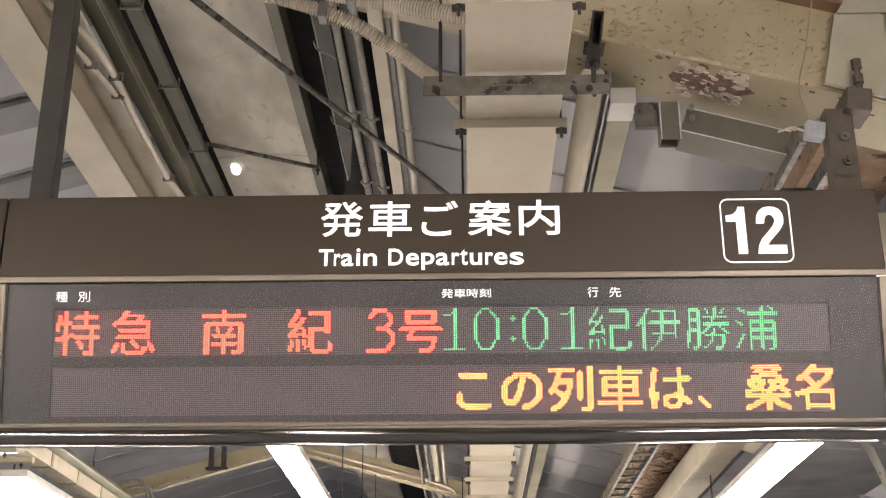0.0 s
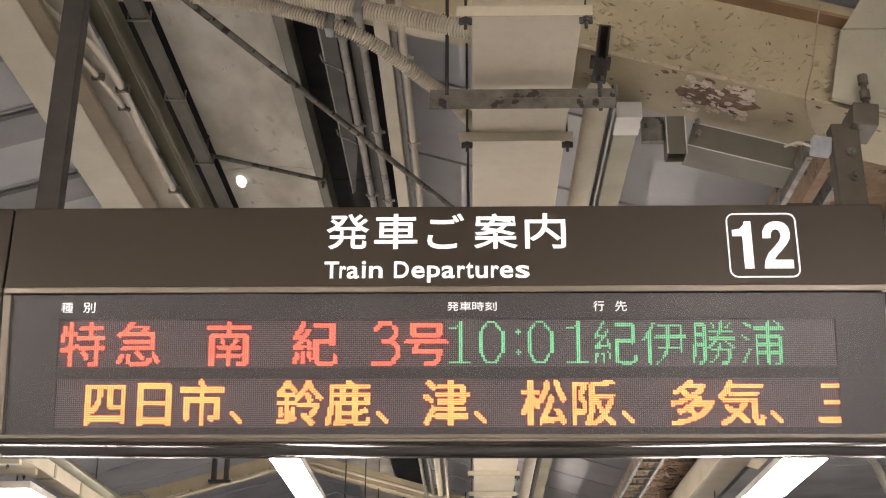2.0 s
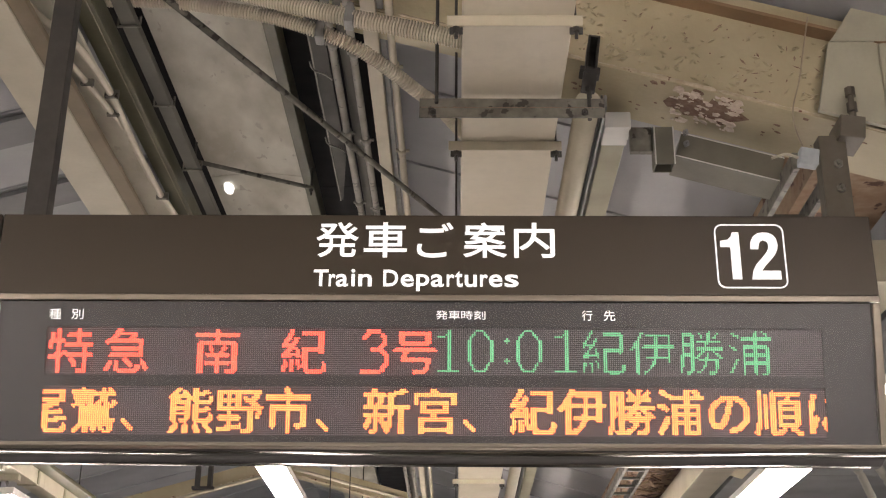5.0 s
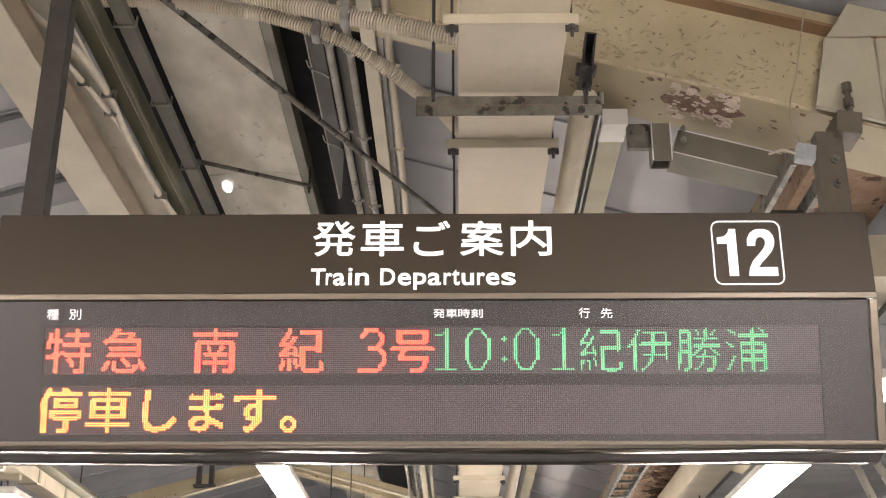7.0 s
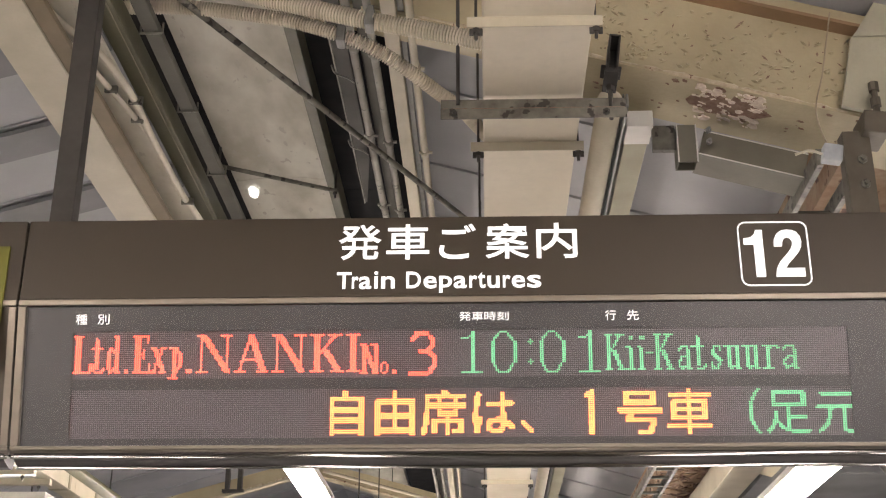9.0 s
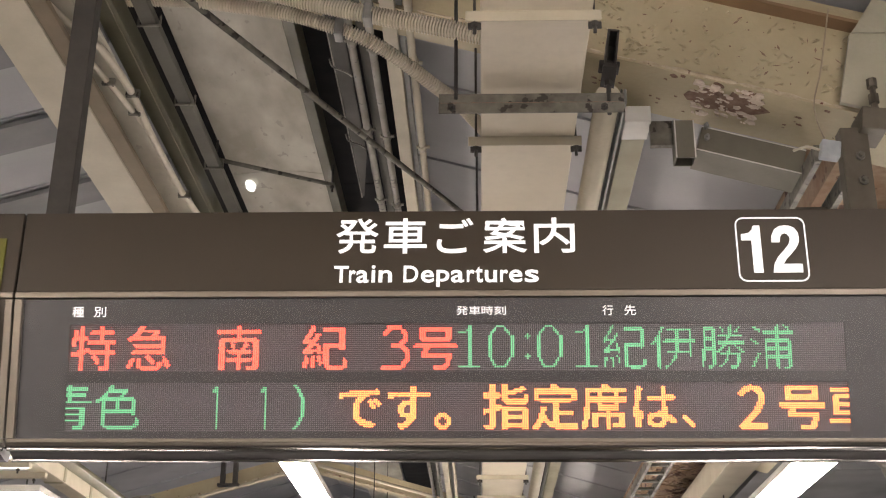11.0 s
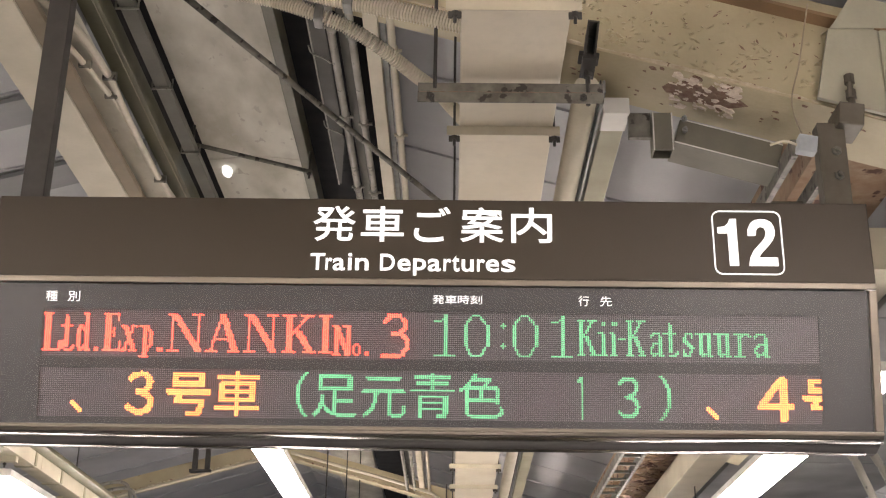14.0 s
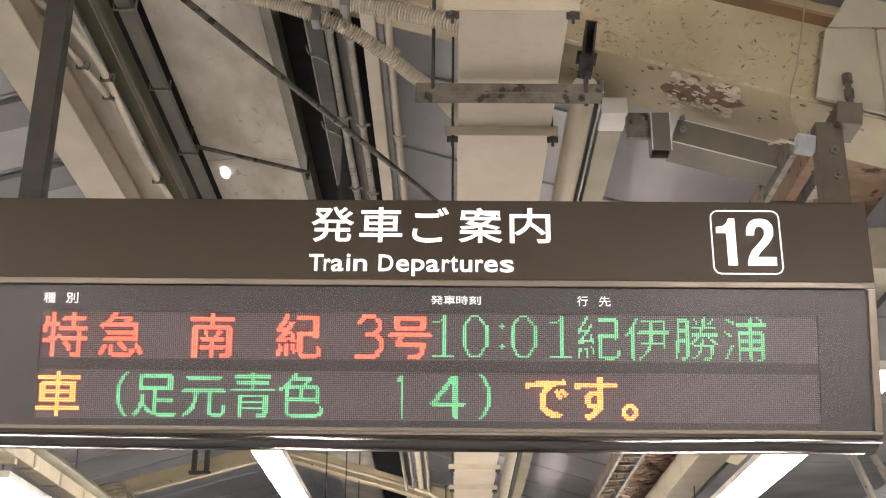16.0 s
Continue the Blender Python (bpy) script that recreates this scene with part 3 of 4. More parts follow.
# ---- the next sign case along the same line ----
side, side_header = housing("neighbour_sign", "dark brown sign case with a yellow lit panel", -HALF - 0.006 - 1.6, -HALF - 0.006)
frame_bars(side, -HALF - 1.606, -HALF - 0.006, -0.014, -0.440)
bm = B()
box(bm, -HALF - 1.585, -HALF - 0.028, -0.439, -0.012, -0.05, -0.004)
part("face_plate", bm, BROWN, side, "", PM)
bm = B()
box(bm, -HALF - 1.55, -HALF - 0.050, -0.20, 0.185, -0.004, 0.004)
part("lit_panel", bm, YELLOW, side_header, "yellow-green lit panel", Matrix(((1, 0, 0, 0), (0, 0, -1, -0.0035), (0, 1, 0, 0), (0, 0, 0, 1))))


# ---- ground and platform ----
bm = B()
box(bm, -400, 400, -400, 400, -1.4, -1.1)
solo("ground", bm, BALLAST, "brown stone track ballast", "ground", kind="structure")
bm = B()
box(bm, -4.6, 4.2, -30, 70, -1.1, 0, 0.02)
solo("pavement", bm, CONCRETE, "grey concrete station platform", "platform", kind="structure")

# ---- roof ----
RIDGE_X, RIDGE_Z, PITCH = -2.1, 4.895, 0.278


def under(x):
    """Height of the roof frames' lower edge at x."""
    return RIDGE_Z - PITCH * abs(x - RIDGE_X)


bm = B()
for xa, xb in ((-6.5, RIDGE_X), (RIDGE_X, 5.5)):
    def sheet(lo, hi, y0, y1, mi):
        prism(bm, [(xa, under(xa) + lo), (xb, under(xb) + lo), (xb, under(xb) + hi), (xa, under(xa) + hi)], y0, y1, 1, mi)
    sheet(0.50, 0.54, -30, 70, 0)
    for k in range(-8, 40):
        sheet(0.485, 0.4995, 0.32 + 0.9 * k, 0.335 + 0.9 * k, 0)
        if xb == RIDGE_X and k < 10:
            sheet(0.45, 0.4845, 0.36 + 0.9 * k, 0.66 + 0.9 * k, 1)
solo("ceiling", bm, (SHEET, PURLIN), "grey painted steel platform roof sheets on purlins", "roof", kind="structure")

SPAN = 5.1


def roof_frame(y):
    """A pair of sloping girders: web, lower flange with a chipped edge, upper flange."""
    e = thing("roof_frame", "cream painted steel roof girder with chipped, peeling paint", "girder", (0, y, 0), "roof frames")
    tall = 0.48 if y < 10 else 0.17
    if y > 10:
        e.location.z = -0.10
    for xa, xb in ((-5.5, RIDGE_X), (RIDGE_X, 2.2)):
        bm = B()
        prism(bm, [(xa, under(xa) + 0.02), (xb, under(xb) + 0.02), (xb, under(xb) + tall), (xa, under(xa) + tall)], 0.012, 0.1, 1)
        part("web", bm, BEAM, e)
        bm = B()
        for a, b, d in ((xa, xb, 0.2),) if xb == RIDGE_X else ((xa, 0.2, 0.2), (0.2, xb, 0.36 if y < 10 else 0.2)):
            prism(bm, [(a, under(a)), (b, under(b)), (b, under(b) + 0.02), (a, under(a) + 0.02)], 0, d, 1)
        part("lower_flange", bm, BEAM, e)
        bm = B()
        n = 160
        pts = [(xa + (xb - xa) * k / n, 0.004, under(xa + (xb - xa) * k / n) + 0.012) for k in range(n + 1)]
        tube(bm, pts, 0.0105, 6, lambda i, c: 0.75 + 0.9 * noise.noise(Vector((i * 0.9, y, xa))))
        part("flange_edge", bm, BEAMEDGE, e, "chipped pale edge")
        if y > 10:
            continue
        bm = B()
        prism(bm, [(xa, under(xa) + 0.37), (xb, under(xb) + 0.37), (xb, under(xb) + 0.385), (xa, under(xa) + 0.385)], -0.06, 0.012, 1)
        part("upper_flange", bm, RUSTFLANGE, e, "brown stained upper flange")
    return e


FRAMES = [roof_frame(4.3 + SPAN * k) for k in range(-3, 8)]
near_frame = FRAMES[3]


def ragged(bm, cx, cy, r, z, seed, squash=0.6, thick=0.0015, mi=0):
    """A thin flake with an uneven outline, lying under the sloping flange."""
    rnd = random.Random(seed)
    n = rnd.randint(6, 10)
    base = rnd.random() * 6.28
    lo, hi = [], []
    for k in range(n):
        a = base + 2 * math.pi * k / n
        d = r * (0.55 + 0.6 * rnd.random())
        x, y = cx + d * math.cos(a), cy + squash * d * math.sin(a)
        zz = under(x) - z + rnd.uniform(-0.003, 0.001)
        lo.append(bm.verts.new((x, y, zz - thick)))
        hi.append(bm.verts.new((x, y, under(x) - 0.0003)))
    bm.faces.new(lo).material_index = mi
    for k in range(n):
        bm.faces.new((lo[k], lo[(k + 1) % n], hi[(k + 1) % n], hi[k])).material_index = mi


# the bare patch where the paint has come off the near girder
bm = B()
rnd = random.Random(3)
for k in range(12):
    ragged(bm, 0.865 + 0.20 * k / 11 + rnd.uniform(-0.015, 0.015), 0.13 + rnd.uniform(-0.05, 0.06), 0.055, 0.001, 40 + k, 0.9)
part("bare_patch", bm, PEEL, near_frame, "bare rust where paint has peeled")
bm = B()
for k in range(85):
    ragged(bm, 0.835 + rnd.random() * 0.26, 0.02 + rnd.random() * 0.25, rnd.choice((0.005, 0.008, 0.013, 0.024)) * rnd.uniform(0.7, 1.2), 0.004, 90 + k, rnd.uniform(0.25, 0.9))
flakes = part("paint_flakes", bm, FLAKE, near_frame, "curled pale paint flakes")
flakes["kind"] = "stuff"
bm = B()
for k in range(26):
    ragged(bm, 0.3 + rnd.random() * 1.4, 0.01 + rnd.random() * 0.3, rnd.uniform(0.004, 0.014), 0.0006, 190 + k, 0.5)
for k in range(10):
    ragged(bm, rnd.choice((0.78, 1.07, 1.34, 0.95)) + rnd.uniform(-0.04, 0.04), 0.015 + rnd.random() * 0.02, 0.016, 0.001, 250 + k, 0.7)
chips = part("rust_chips", bm, PEEL, near_frame, "small rust chips")
chips["kind"] = "stuff"
# lifted blisters on the upright face of the near girder
bm = B()
for k in range(190):
    x = 0.45 + 1.0 * rnd.random() ** 1.3
    z = under(x) + rnd.uniform(0.03, 0.36)
    a, w, h = rnd.uniform(-0.9, 0.9), rnd.uniform(0.006, 0.024), rnd.uniform(0.004, 0.010)
    c, s = math.cos(a), math.sin(a)
    tip = bm.verts.new((x, 0.012 - rnd.uniform(0.004, 0.011), z))
    ring = [bm.verts.new((x + c * u * w - s * v * h, 0.0122, z + s * u * w + c * v * h)) for u, v in ((-1, 0), (0, -1), (1, 0.2), (0.1, 1))]
    for j in range(4):
        bm.faces.new((ring[j], ring[(j + 1) % 4], tip))
blisters = part("paint_blisters", bm, BEAM, near_frame, "lifted paint blisters")
blisters["kind"] = "stuff"
bm = B()
for k in range(46):
    x = 0.45 + 1.0 * rnd.random()
    z = under(x) + rnd.uniform(0.03, 0.34)
    a, w, h = rnd.uniform(-1.5, 1.5), rnd.choice((0.004, 0.007, 0.016)) * rnd.uniform(0.6, 1.3), rnd.uniform(0.0015, 0.005)
    c, s = math.cos(a), math.sin(a)
    bm.faces.new([bm.verts.new((x + c * u * w - s * v * h, 0.0115, z + s * u * w + c * v * h)) for u, v in ((-1, 0), (0, -1), (1, 0.3), (0.1, 1))])
scars = part("paint_scars", bm, PEEL, near_frame, "dark scars in the paint")
scars["kind"] = "stuff"

bm = B()
prism(bm, [(1.357, 3.936), (1.424, 4.235), (1.446, 4.262), (1.512, 4.366), (1.56, 4.44), (2.3, 4.44), (2.3, 3.68)], -0.050, -0.030, 1)
box(bm, 1.61, 2.3, -0.075, -0.0505, 3.80, 4.222, 0.012)
prism(bm, [(1.43, 4.236), (2.3, 4.236), (2.3, 4.44), (1.56, 4.44)], -0.062, -0.0505, 1)
part("gusset", bm, PALE, near_frame, "pale cream stiffener plate")


def runner(name, label, category, material, x0, x1, z0, z1, y0=-8.0, y1=45.0, bevel=0.004, length=0.0, piece="length", gap=0.002):
    """A long straight member; with a length it comes as butted lengths."""
    if not length:
        bm = B()
        box(bm, x0, x1, y0, y1, z0, z1, bevel)
        return solo(name, bm, material, label, category)
    e = thing(name, label, category)
    y = y0
    while y < y1:
        bm = B()
        box(bm, x0, x1, y, min(y + length, y1) - gap, z0, z1, bevel)
        part(piece, bm, material, e)
        y += length
    return e


# ---- long members over the platform ----
duct = runner("cable_duct", "cream painted sheet metal cable duct slung under the roof", "duct", DUCT, -0.01, 0.36, 3.9, 4.06, -5.1, 40, 0.006, 2.4, "duct_length", 0.004)
STRAPS = [3.54 + 0.90 * k for k in range(-3, 16)]


def duct_strap(y):
    e = thing("duct_strap", "cream steel strap with wing nuts under the duct", "strap", (0.175, y, 3.9), "duct straps")
    bm = B()
    box(bm, -0.235, 0.212, 0, 0.05, -0.006, -0.001, 0.001)
    box(bm, -0.235, 0.212, 0, 0.005, -0.041, -0.006, 0.001)
    part("bar", bm, CREAM, e)
    for x in (-0.205, 0.19):
        bm = B()
        bmesh.ops.create_cone(bm, cap_ends=True, segments=8, radius1=0.005, radius2=0.005, depth=0.62, matrix=Matrix.Translation((x, 0.028, 0.27)))
        part("rod", bm, DARKSTEEL, e)
        bm = B()
        bolt(bm, Vector((x, 0.012, -0.049)), 0.012, 0.03)
        box(bm, x - 0.022, x - 0.007, 0.008, 0.016, -0.066, -0.041, 0.002)
        box(bm, x + 0.007, x + 0.022, 0.008, 0.016, -0.066, -0.041, 0.002)
        part("wing_nut", bm, DARKSTEEL, e, "dark wing nut")
    return e


for y in STRAPS:
    duct_strap(y)


def duct_bracket(y):
    """A grey angle bar slung under the duct by a rod and a girder clamp."""
    e = thing("duct_bracket", "worn grey steel angle bracket under the duct", "bracket", (0, y, 3.8), "duct brackets")
    bm = B()
    prism(bm, [(0, 0), (0.007, 0), (0.007, 0.033), (0.026, 0.041), (0.026, 0.088), (0.018, 0.088), (0.018, 0.047), (0, 0.040)], -0.165, 0.515)
    part("angle", bm, STEEL, e)
    # dark seam: a rust line that also paints the shadow under the step
    bm = B()
    rough_line = [(-0.16 + 0.67 * k / 60, 0.014, 0.0465) for k in range(61)]
    tube(bm, rough_line, 0.004, 6, lambda i, n: 0.7 + 0.9 * noise.noise(Vector((i * 0.5, y, 0))))
    part("seam", bm, PEEL, e, "rusty seam with the step's shadow along the angle")
    for x in (-0.115, 0.44):
        bm = B()
        bolt(bm, Vector((x, -0.006, 0.018)), 0.014, 0.016, "y")
        bolt(bm, Vector((x, 0.02, 0.03)), 0.013, 0.018)
        part("bolt", bm, DARKSTEEL, e)
    bm = B()
    bmesh.ops.create_cone(bm, cap_ends=True, segments=8, radius1=0.007, radius2=0.007, depth=0.55, matrix=Matrix.Translation((-0.102, 0.012, 0.34)))
    part("rod", bm, DARKSTEEL, e)
    bm = B()
    turn = Matrix.Translation((0.475, 0.03, 0.245)) @ Matrix.Rotation(radians(8), 4, "Y") @ Matrix.Rotation(radians(-14), 4, "X")
    box(bm, -0.022, -0.014, -0.05, 0.05, -0.09, 0.09, 0.002, turn)
    box(bm, 0.014, 0.022, -0.05, 0.05, -0.09, 0.09, 0.002, turn)
    box(bm, -0.014, 0.014, 0.03, 0.05, -0.09, 0.09, 0.002, turn)
    box(bm, -0.026, 0.026, -0.055, 0.055, -0.105, -0.085, 0.002, turn)
    box(bm, -0.022, 0.022, -0.05, 0.05, 0.0905, 0.10, 0.002, turn)
    box(bm, -0.04, 0.036, -0.02, 0.03, -0.06, -0.035, 0.004, turn)
    bmesh.ops.create_cone(bm, cap_ends=True, segments=8, radius1=0.008, radius2=0.008, depth=0.2, matrix=Matrix.Translation((0.46, 0.02, 0.10)))
    bolt(bm, Vector((0.462, 0.02, 0.125)), 0.018, 0.03)
    part("girder_clamp", bm, DARKSTEEL, e, "black screw clamp gripping the girder")
    return e


for k in range(-1, 4):
    duct_bracket(4.06 + SPAN * k)

runner("box_girder", "cream painted longitudinal steel girder", "girder", CREAM, -1.75, -1.565, 4.0, 4.3, -8, 9.6, length=5.1, piece="girder_length")
runner("girder_flange", "brown painted girder flange", "flange", BROWNFLANGE, -1.563, -1.495, 4.005, 4.03, -8, 9.6)
runner("gutter_board", "pale grey stained board beside the girder", "board", SOFFIT, -1.56, -1.44, 4.13, 4.15, -8, 9.6)
runner("olive_beam", "olive painted longitudinal roof beam", "beam", OLIVE, -1.455, -1.372, 4.2, 4.30, -8, 9.6)
# highlight of the beam's ridge, laid on as a thin paler strip
bm = B()
tube(bm, [(-1.3935 + 0.001 * math.sin(k), -8 + 0.44 * k, 4.1995) for k in range(41)], 0.003, 6)
solo("beam_highlight", bm, RIDGEOLIVE, "paler strip for the highlight along the olive beam's edge", "edge strip")
# upright black sheet: paints the shaded gap between beam and tray
runner("beam_gap_shade", "black sheet for the shade above the beam", "lining", SHADEBLACK, -1.43, -1.40, 4.30, 4.47, -8, 9.6)
tray = runner("cable_tray", "narrow grey steel cable tray with clips", "tray", TRAY, -1.302, -1.242, 4.2, 4.235, -8, 9.6)
for k in range(14):
    y = 3.45 + 0.62 * k
    bm = B()
    box(bm, -1.318, -1.226, y, y + 0.008, 4.190, 4.198, 0.002)
    box(bm, -1.318, -1.311, y, y + 0.008, 4.198, 4.24, 0.002)
    box(bm, -1.233, -1.226, y, y + 0.008, 4.198, 4.24, 0.002)
    part("clip", bm, STEEL, tray)
# black sheet over the tray, the recess's shade as plain colour
runner("recess_shade", "black sheet for the shade in the recess above the tray", "lining", SHADEBLACK, -1.40, -1.25, 4.47, 4.50, -8, 9.6)
soffit = thing("soffit_panel", "stained cream soffit panel under the roof", "panel")
for k in range(-3, 3):
    bm = B()
    n = 12
    y0, y1 = 3.27 + 2.55 * k, 3.27 + 2.55 * (k + 1) - 0.006
    prof = [(-1.29 + 0.50 * i / n, 4.40 + 0.022 * math.sin(math.pi * i / n)) for i in range(n + 1)]
    prism(bm, prof + [(x, z + 0.02) for x, z in prof[::-1]], y0, y1, 1)
    part("sheet", bm, SOFFIT, soffit)
runner("steel_angle", "dark olive steel angle along the soffit", "angle", OLIVE, -0.817, -0.768, 4.38, 4.5, -8, 9.6)
# black sheets that paint the shade inside the roof slot, near and far
runner("slot_shade", "black sheet for the shade in the roof slot", "lining", SHADEBLACK, -0.84, -0.36, 4.62, 4.66, -8, 9.6, length=2.4, piece="sheet")
runner("far_slot_shade", "black sheet for the shade in the roof slot further along", "lining", SHADEBLACK, -1.0, -0.2, 4.98, 5.01, 9.7, 45)
runner("far_soffit", "stained cream soffit further along the roof", "panel", SOFFIT, -1.5, -1.0, 4.9, 4.93, 9.7, 45)
for x, z, r, mt, stop in ((-0.55, 4.4, 0.018, PIPE, 45), (-0.465, 4.4, 0.017, PIPE, 45), (-0.297, 4.4, 0.017, CREAM, 45)):
    e = thing("conduit_pipe", "painted steel conduit under the roof", "pipe", (x, 0, z), "roof conduits")
    bm = B()
    tube(bm, [(0.003 * math.sin(k * 1.7 + x), y, 0) for k, y in enumerate(np.linspace(-8, stop, 60))], r, 12)
    part("tube", bm, mt, e)
    for k in range(9):
        y = 4.5 + 0.8 * k + 0.3 * math.sin(x * 40)
        if y < stop:
            bm = B()
            tube(bm, [(0, y, 0), (0, y + 0.05, 0)], r + 0.004, 12)
            box(bm, -r - 0.012, r + 0.02, y + 0.015, y + 0.035, -0.004, 0.004, 0.001)
            part("collar", bm, mt, e)
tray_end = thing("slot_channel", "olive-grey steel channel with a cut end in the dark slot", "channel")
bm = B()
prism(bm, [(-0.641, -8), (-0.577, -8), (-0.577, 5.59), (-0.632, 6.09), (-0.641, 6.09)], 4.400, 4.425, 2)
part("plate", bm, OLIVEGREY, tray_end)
bm = B()
box(bm, -0.6475, -0.6415, -8, 6.09, 4.392, 4.425, 0.001)
part("lip", bm, PIPE, tray_end, "paler folded lip")
for y in (4.72, 5.42):
    bm = B()
    tube(bm, curve_pts([(-0.662, y - 0.03, 4.41), (-0.650, y, 4.388), (-0.60, y + 0.05, 4.390), (-0.575, y + 0.10, 4.395)], 12), 0.0035, 6)
    part("hook", bm, PIPE, tray_end)
runner("slot_plate", "grey steel plate between the conduits", "plate", TRAY, -0.532, -0.488, 4.45, 4.46)
runner("cream_channel", "cream painted steel channel", "channel", CREAM, -0.412, -0.352, 4.38, 4.46, length=5.1)
runner("channel_lip", "grey steel lip beside the channel", "rail", GALV, -0.350, -0.325, 4.42, 4.45)
bm = B()
tube(bm, [(0.483, 4.3 + 1.0 * k, 4.0) for k in range(42)], 0.05, 18)
solo("round_pipe", bm, CREAM, "cream round pipe beside the duct", "pipe")
runner("grey_rail", "grey steel rail beside the pipe", "rail", GALV, 0.545, 0.556, 3.975, 4.03, 4.3)
runner("dark_rail", "dark steel strip beside the pipe", "rail", DARKSTEEL, 0.533, 0.541, 3.99, 4.03, 4.3)
cb = runner("cream_board", "cream painted long trunking", "trunking", TRUNK, 0.574, 0.67, 4.0, 4.06, 4.665, 45, length=2.4)
bm = B()
box(bm, 0.569, 0.675, 4.50, 4.66, 3.992, 4.064, 0.004)
part("end_cover", bm, FIXTURE, cb, "pale end cover")


def rubble_beam():
    """The old longitudinal beam with a broken, flaking underside."""
    e = thing("old_beam", "crumbling rust-brown beam with flaking, layered paint", "beam")
    bm = B()
    box(bm, 1.47, 1.90, 4.75, 45, 3.93, 4.2)
    part("core", bm, RUST, e)
    rnd = random.Random(8)
    bm = B()
    for k in range(1100):
        y = 7.2 + (k / 1100) ** 1.3 * 14
        x = rnd.uniform(1.45, 1.90)
        w, d, t = rnd.uniform(0.015, 0.07), rnd.uniform(0.03, 0.12), rnd.uniform(0.004, 0.012)
        m = Matrix.Translation((x, y, 3.925 - rnd.uniform(0, 0.03))) @ Euler((rnd.uniform(-0.3, 0.3), rnd.uniform(-0.3, 0.3), rnd.uniform(0, 3))).to_matrix().to_4x4()
        box(bm, -w / 2, w / 2, -d / 2, d / 2, 0, t, 0, m, rnd.choice((0, 0, 1, 2)))
    p = part("flaking_layers", bm, (RUST, PEEL, RUST), e, "loose flaking layers")
    p["kind"] = "stuff"


rubble_beam()
runner("right_girder", "cream painted longitudinal girder", "girder", CREAM, 1.75, 1.98, 3.6, 3.8, 5.2, 45, length=5.1, piece="girder_length")
runner("dark_roof_edge", "dark grey roof edge lining", "lining", DARKSHEET, 2.2, 4.6, 3.78, 3.82, length=1.8, piece="sheet", gap=0.012)
lc = runner("left_channel", "cream painted channel beside the lights", "channel", CREAM, -3.06, -2.93, 3.4, 3.52, 4.0, 45, length=2.4)
bm = B()
box(bm, -2.93, -2.82, 4.0, 45, 3.5, 3.53, 0.004)
part("top_strip", bm, OLIVE, lc, "dark olive strip")

for k in range(30):
    bm = B()
    box(bm, -3.068, -2.932, 4.3 + 0.62 * k, 4.34 + 0.62 * k, 3.394, 3.405, 0.002)
    box(bm, -2.938, -2.922, 4.3 + 0.62 * k, 4.34 + 0.62 * k, 3.405, 3.498, 0.002)
    part("joint_cover", bm, TRUNK, lc)

# ladder rack
rack = thing("ladder_rack", "grey steel ladder cable rack", "rack")
for x in (1.255, 1.425):
    bm = B()
    box(bm, x, x + 0.025, 4.32, 40, 3.72, 3.79, 0.002)
    part("side_rail", bm, STEEL, rack)
for k in range(60):
    bm = B()
    box(bm, 1.281, 1.424, 4.8 + 0.3 * k, 4.83 + 0.3 * k, 3.725, 3.745)
    part("rung", bm, TRAY, rack)


# ---- lights ----
def light_fixture(x, y, z, length=2.4, half=0.085, hood=0.2):
    e = thing("fluorescent_light", "white fluorescent batten light, switched on, hung on rods", "light", (x, y, z), "platform lights")
    bm = B()
    box(bm, -half * hood, half * hood, 0, length, 0.05, 0.10, 0.006)
    part("body", bm, FIXTURE, e)
    bm = B()
    prism(bm, [(-half, 0.012), (-half * 0.9, 0.0), (half * 0.9, 0.0), (half, 0.012), (half * (0.97 if hood > 1 else 0.7), 0.049), (-half * (0.97 if hood > 1 else 0.7), 0.049)], 0.02, length - 0.02, 1)
    part("diffuser", bm, TUBE, e, "glowing white diffuser")
    for k in (0.3, length - 0.3):
        bm = B()
        bmesh.ops.create_cone(bm, cap_ends=True, segments=6, radius1=0.006, radius2=0.006, depth=under(x) + 0.48 - z - 0.1, matrix=Matrix.Translation((0, k, 0.1 + (under(x) + 0.48 - z - 0.1) / 2)))
        part("rod", bm, DARKSTEEL, e)
    return e


# unseen extra light, added to brighten the right side of the board
light_fixture(3.3, -3.2, 3.2)
# unseen lights behind the camera, added to light board and roof from the front
for y in (-6.0, -3.2, -0.4):
    light_fixture(-1.115 if y < -1 else -3.15, y, 3.2)
    light_fixture(1.895, y - 0.7, 3.2, half=0.13)
light_fixture(-1.115, 6.3, 3.2, 4.8, half=0.075, hood=1.02)
light_fixture(1.915, 5.6, 3.2, 4.8, half=0.105, hood=1.02)
light_fixture(-3.15, 8.25, 3.2, half=0.2, hood=1.02)
light_fixture(-3.15, -3.4, 3.2)
light_fixture(-3.15, -7.0, 3.2)
# two more out of view, added to brighten the far roof
light_fixture(-1.115, 12.5, 3.2, hood=0.6)
light_fixture(1.895, 12.5, 3.2, hood=0.6)
# cross bars that carry the wide light
for y, z in ((8.0, 3.36), (8.32, 3.36)):
    e = thing("light_bracket", "cream steel cross bar carrying the light", "bracket", (-3.15, y, z), "light brackets")
    bm = B()
    box(bm, -0.55, 0.20, 0, 0.05, 0, 0.05, 0.004)
    part("bar", bm, CREAM, e)
    for x in (-0.3, 0.12):
        bm = B()
        bolt(bm, Vector((x, 0.025, -0.012)), 0.012, 0.02)
        part("bolt", bm, DARKSTEEL, e)


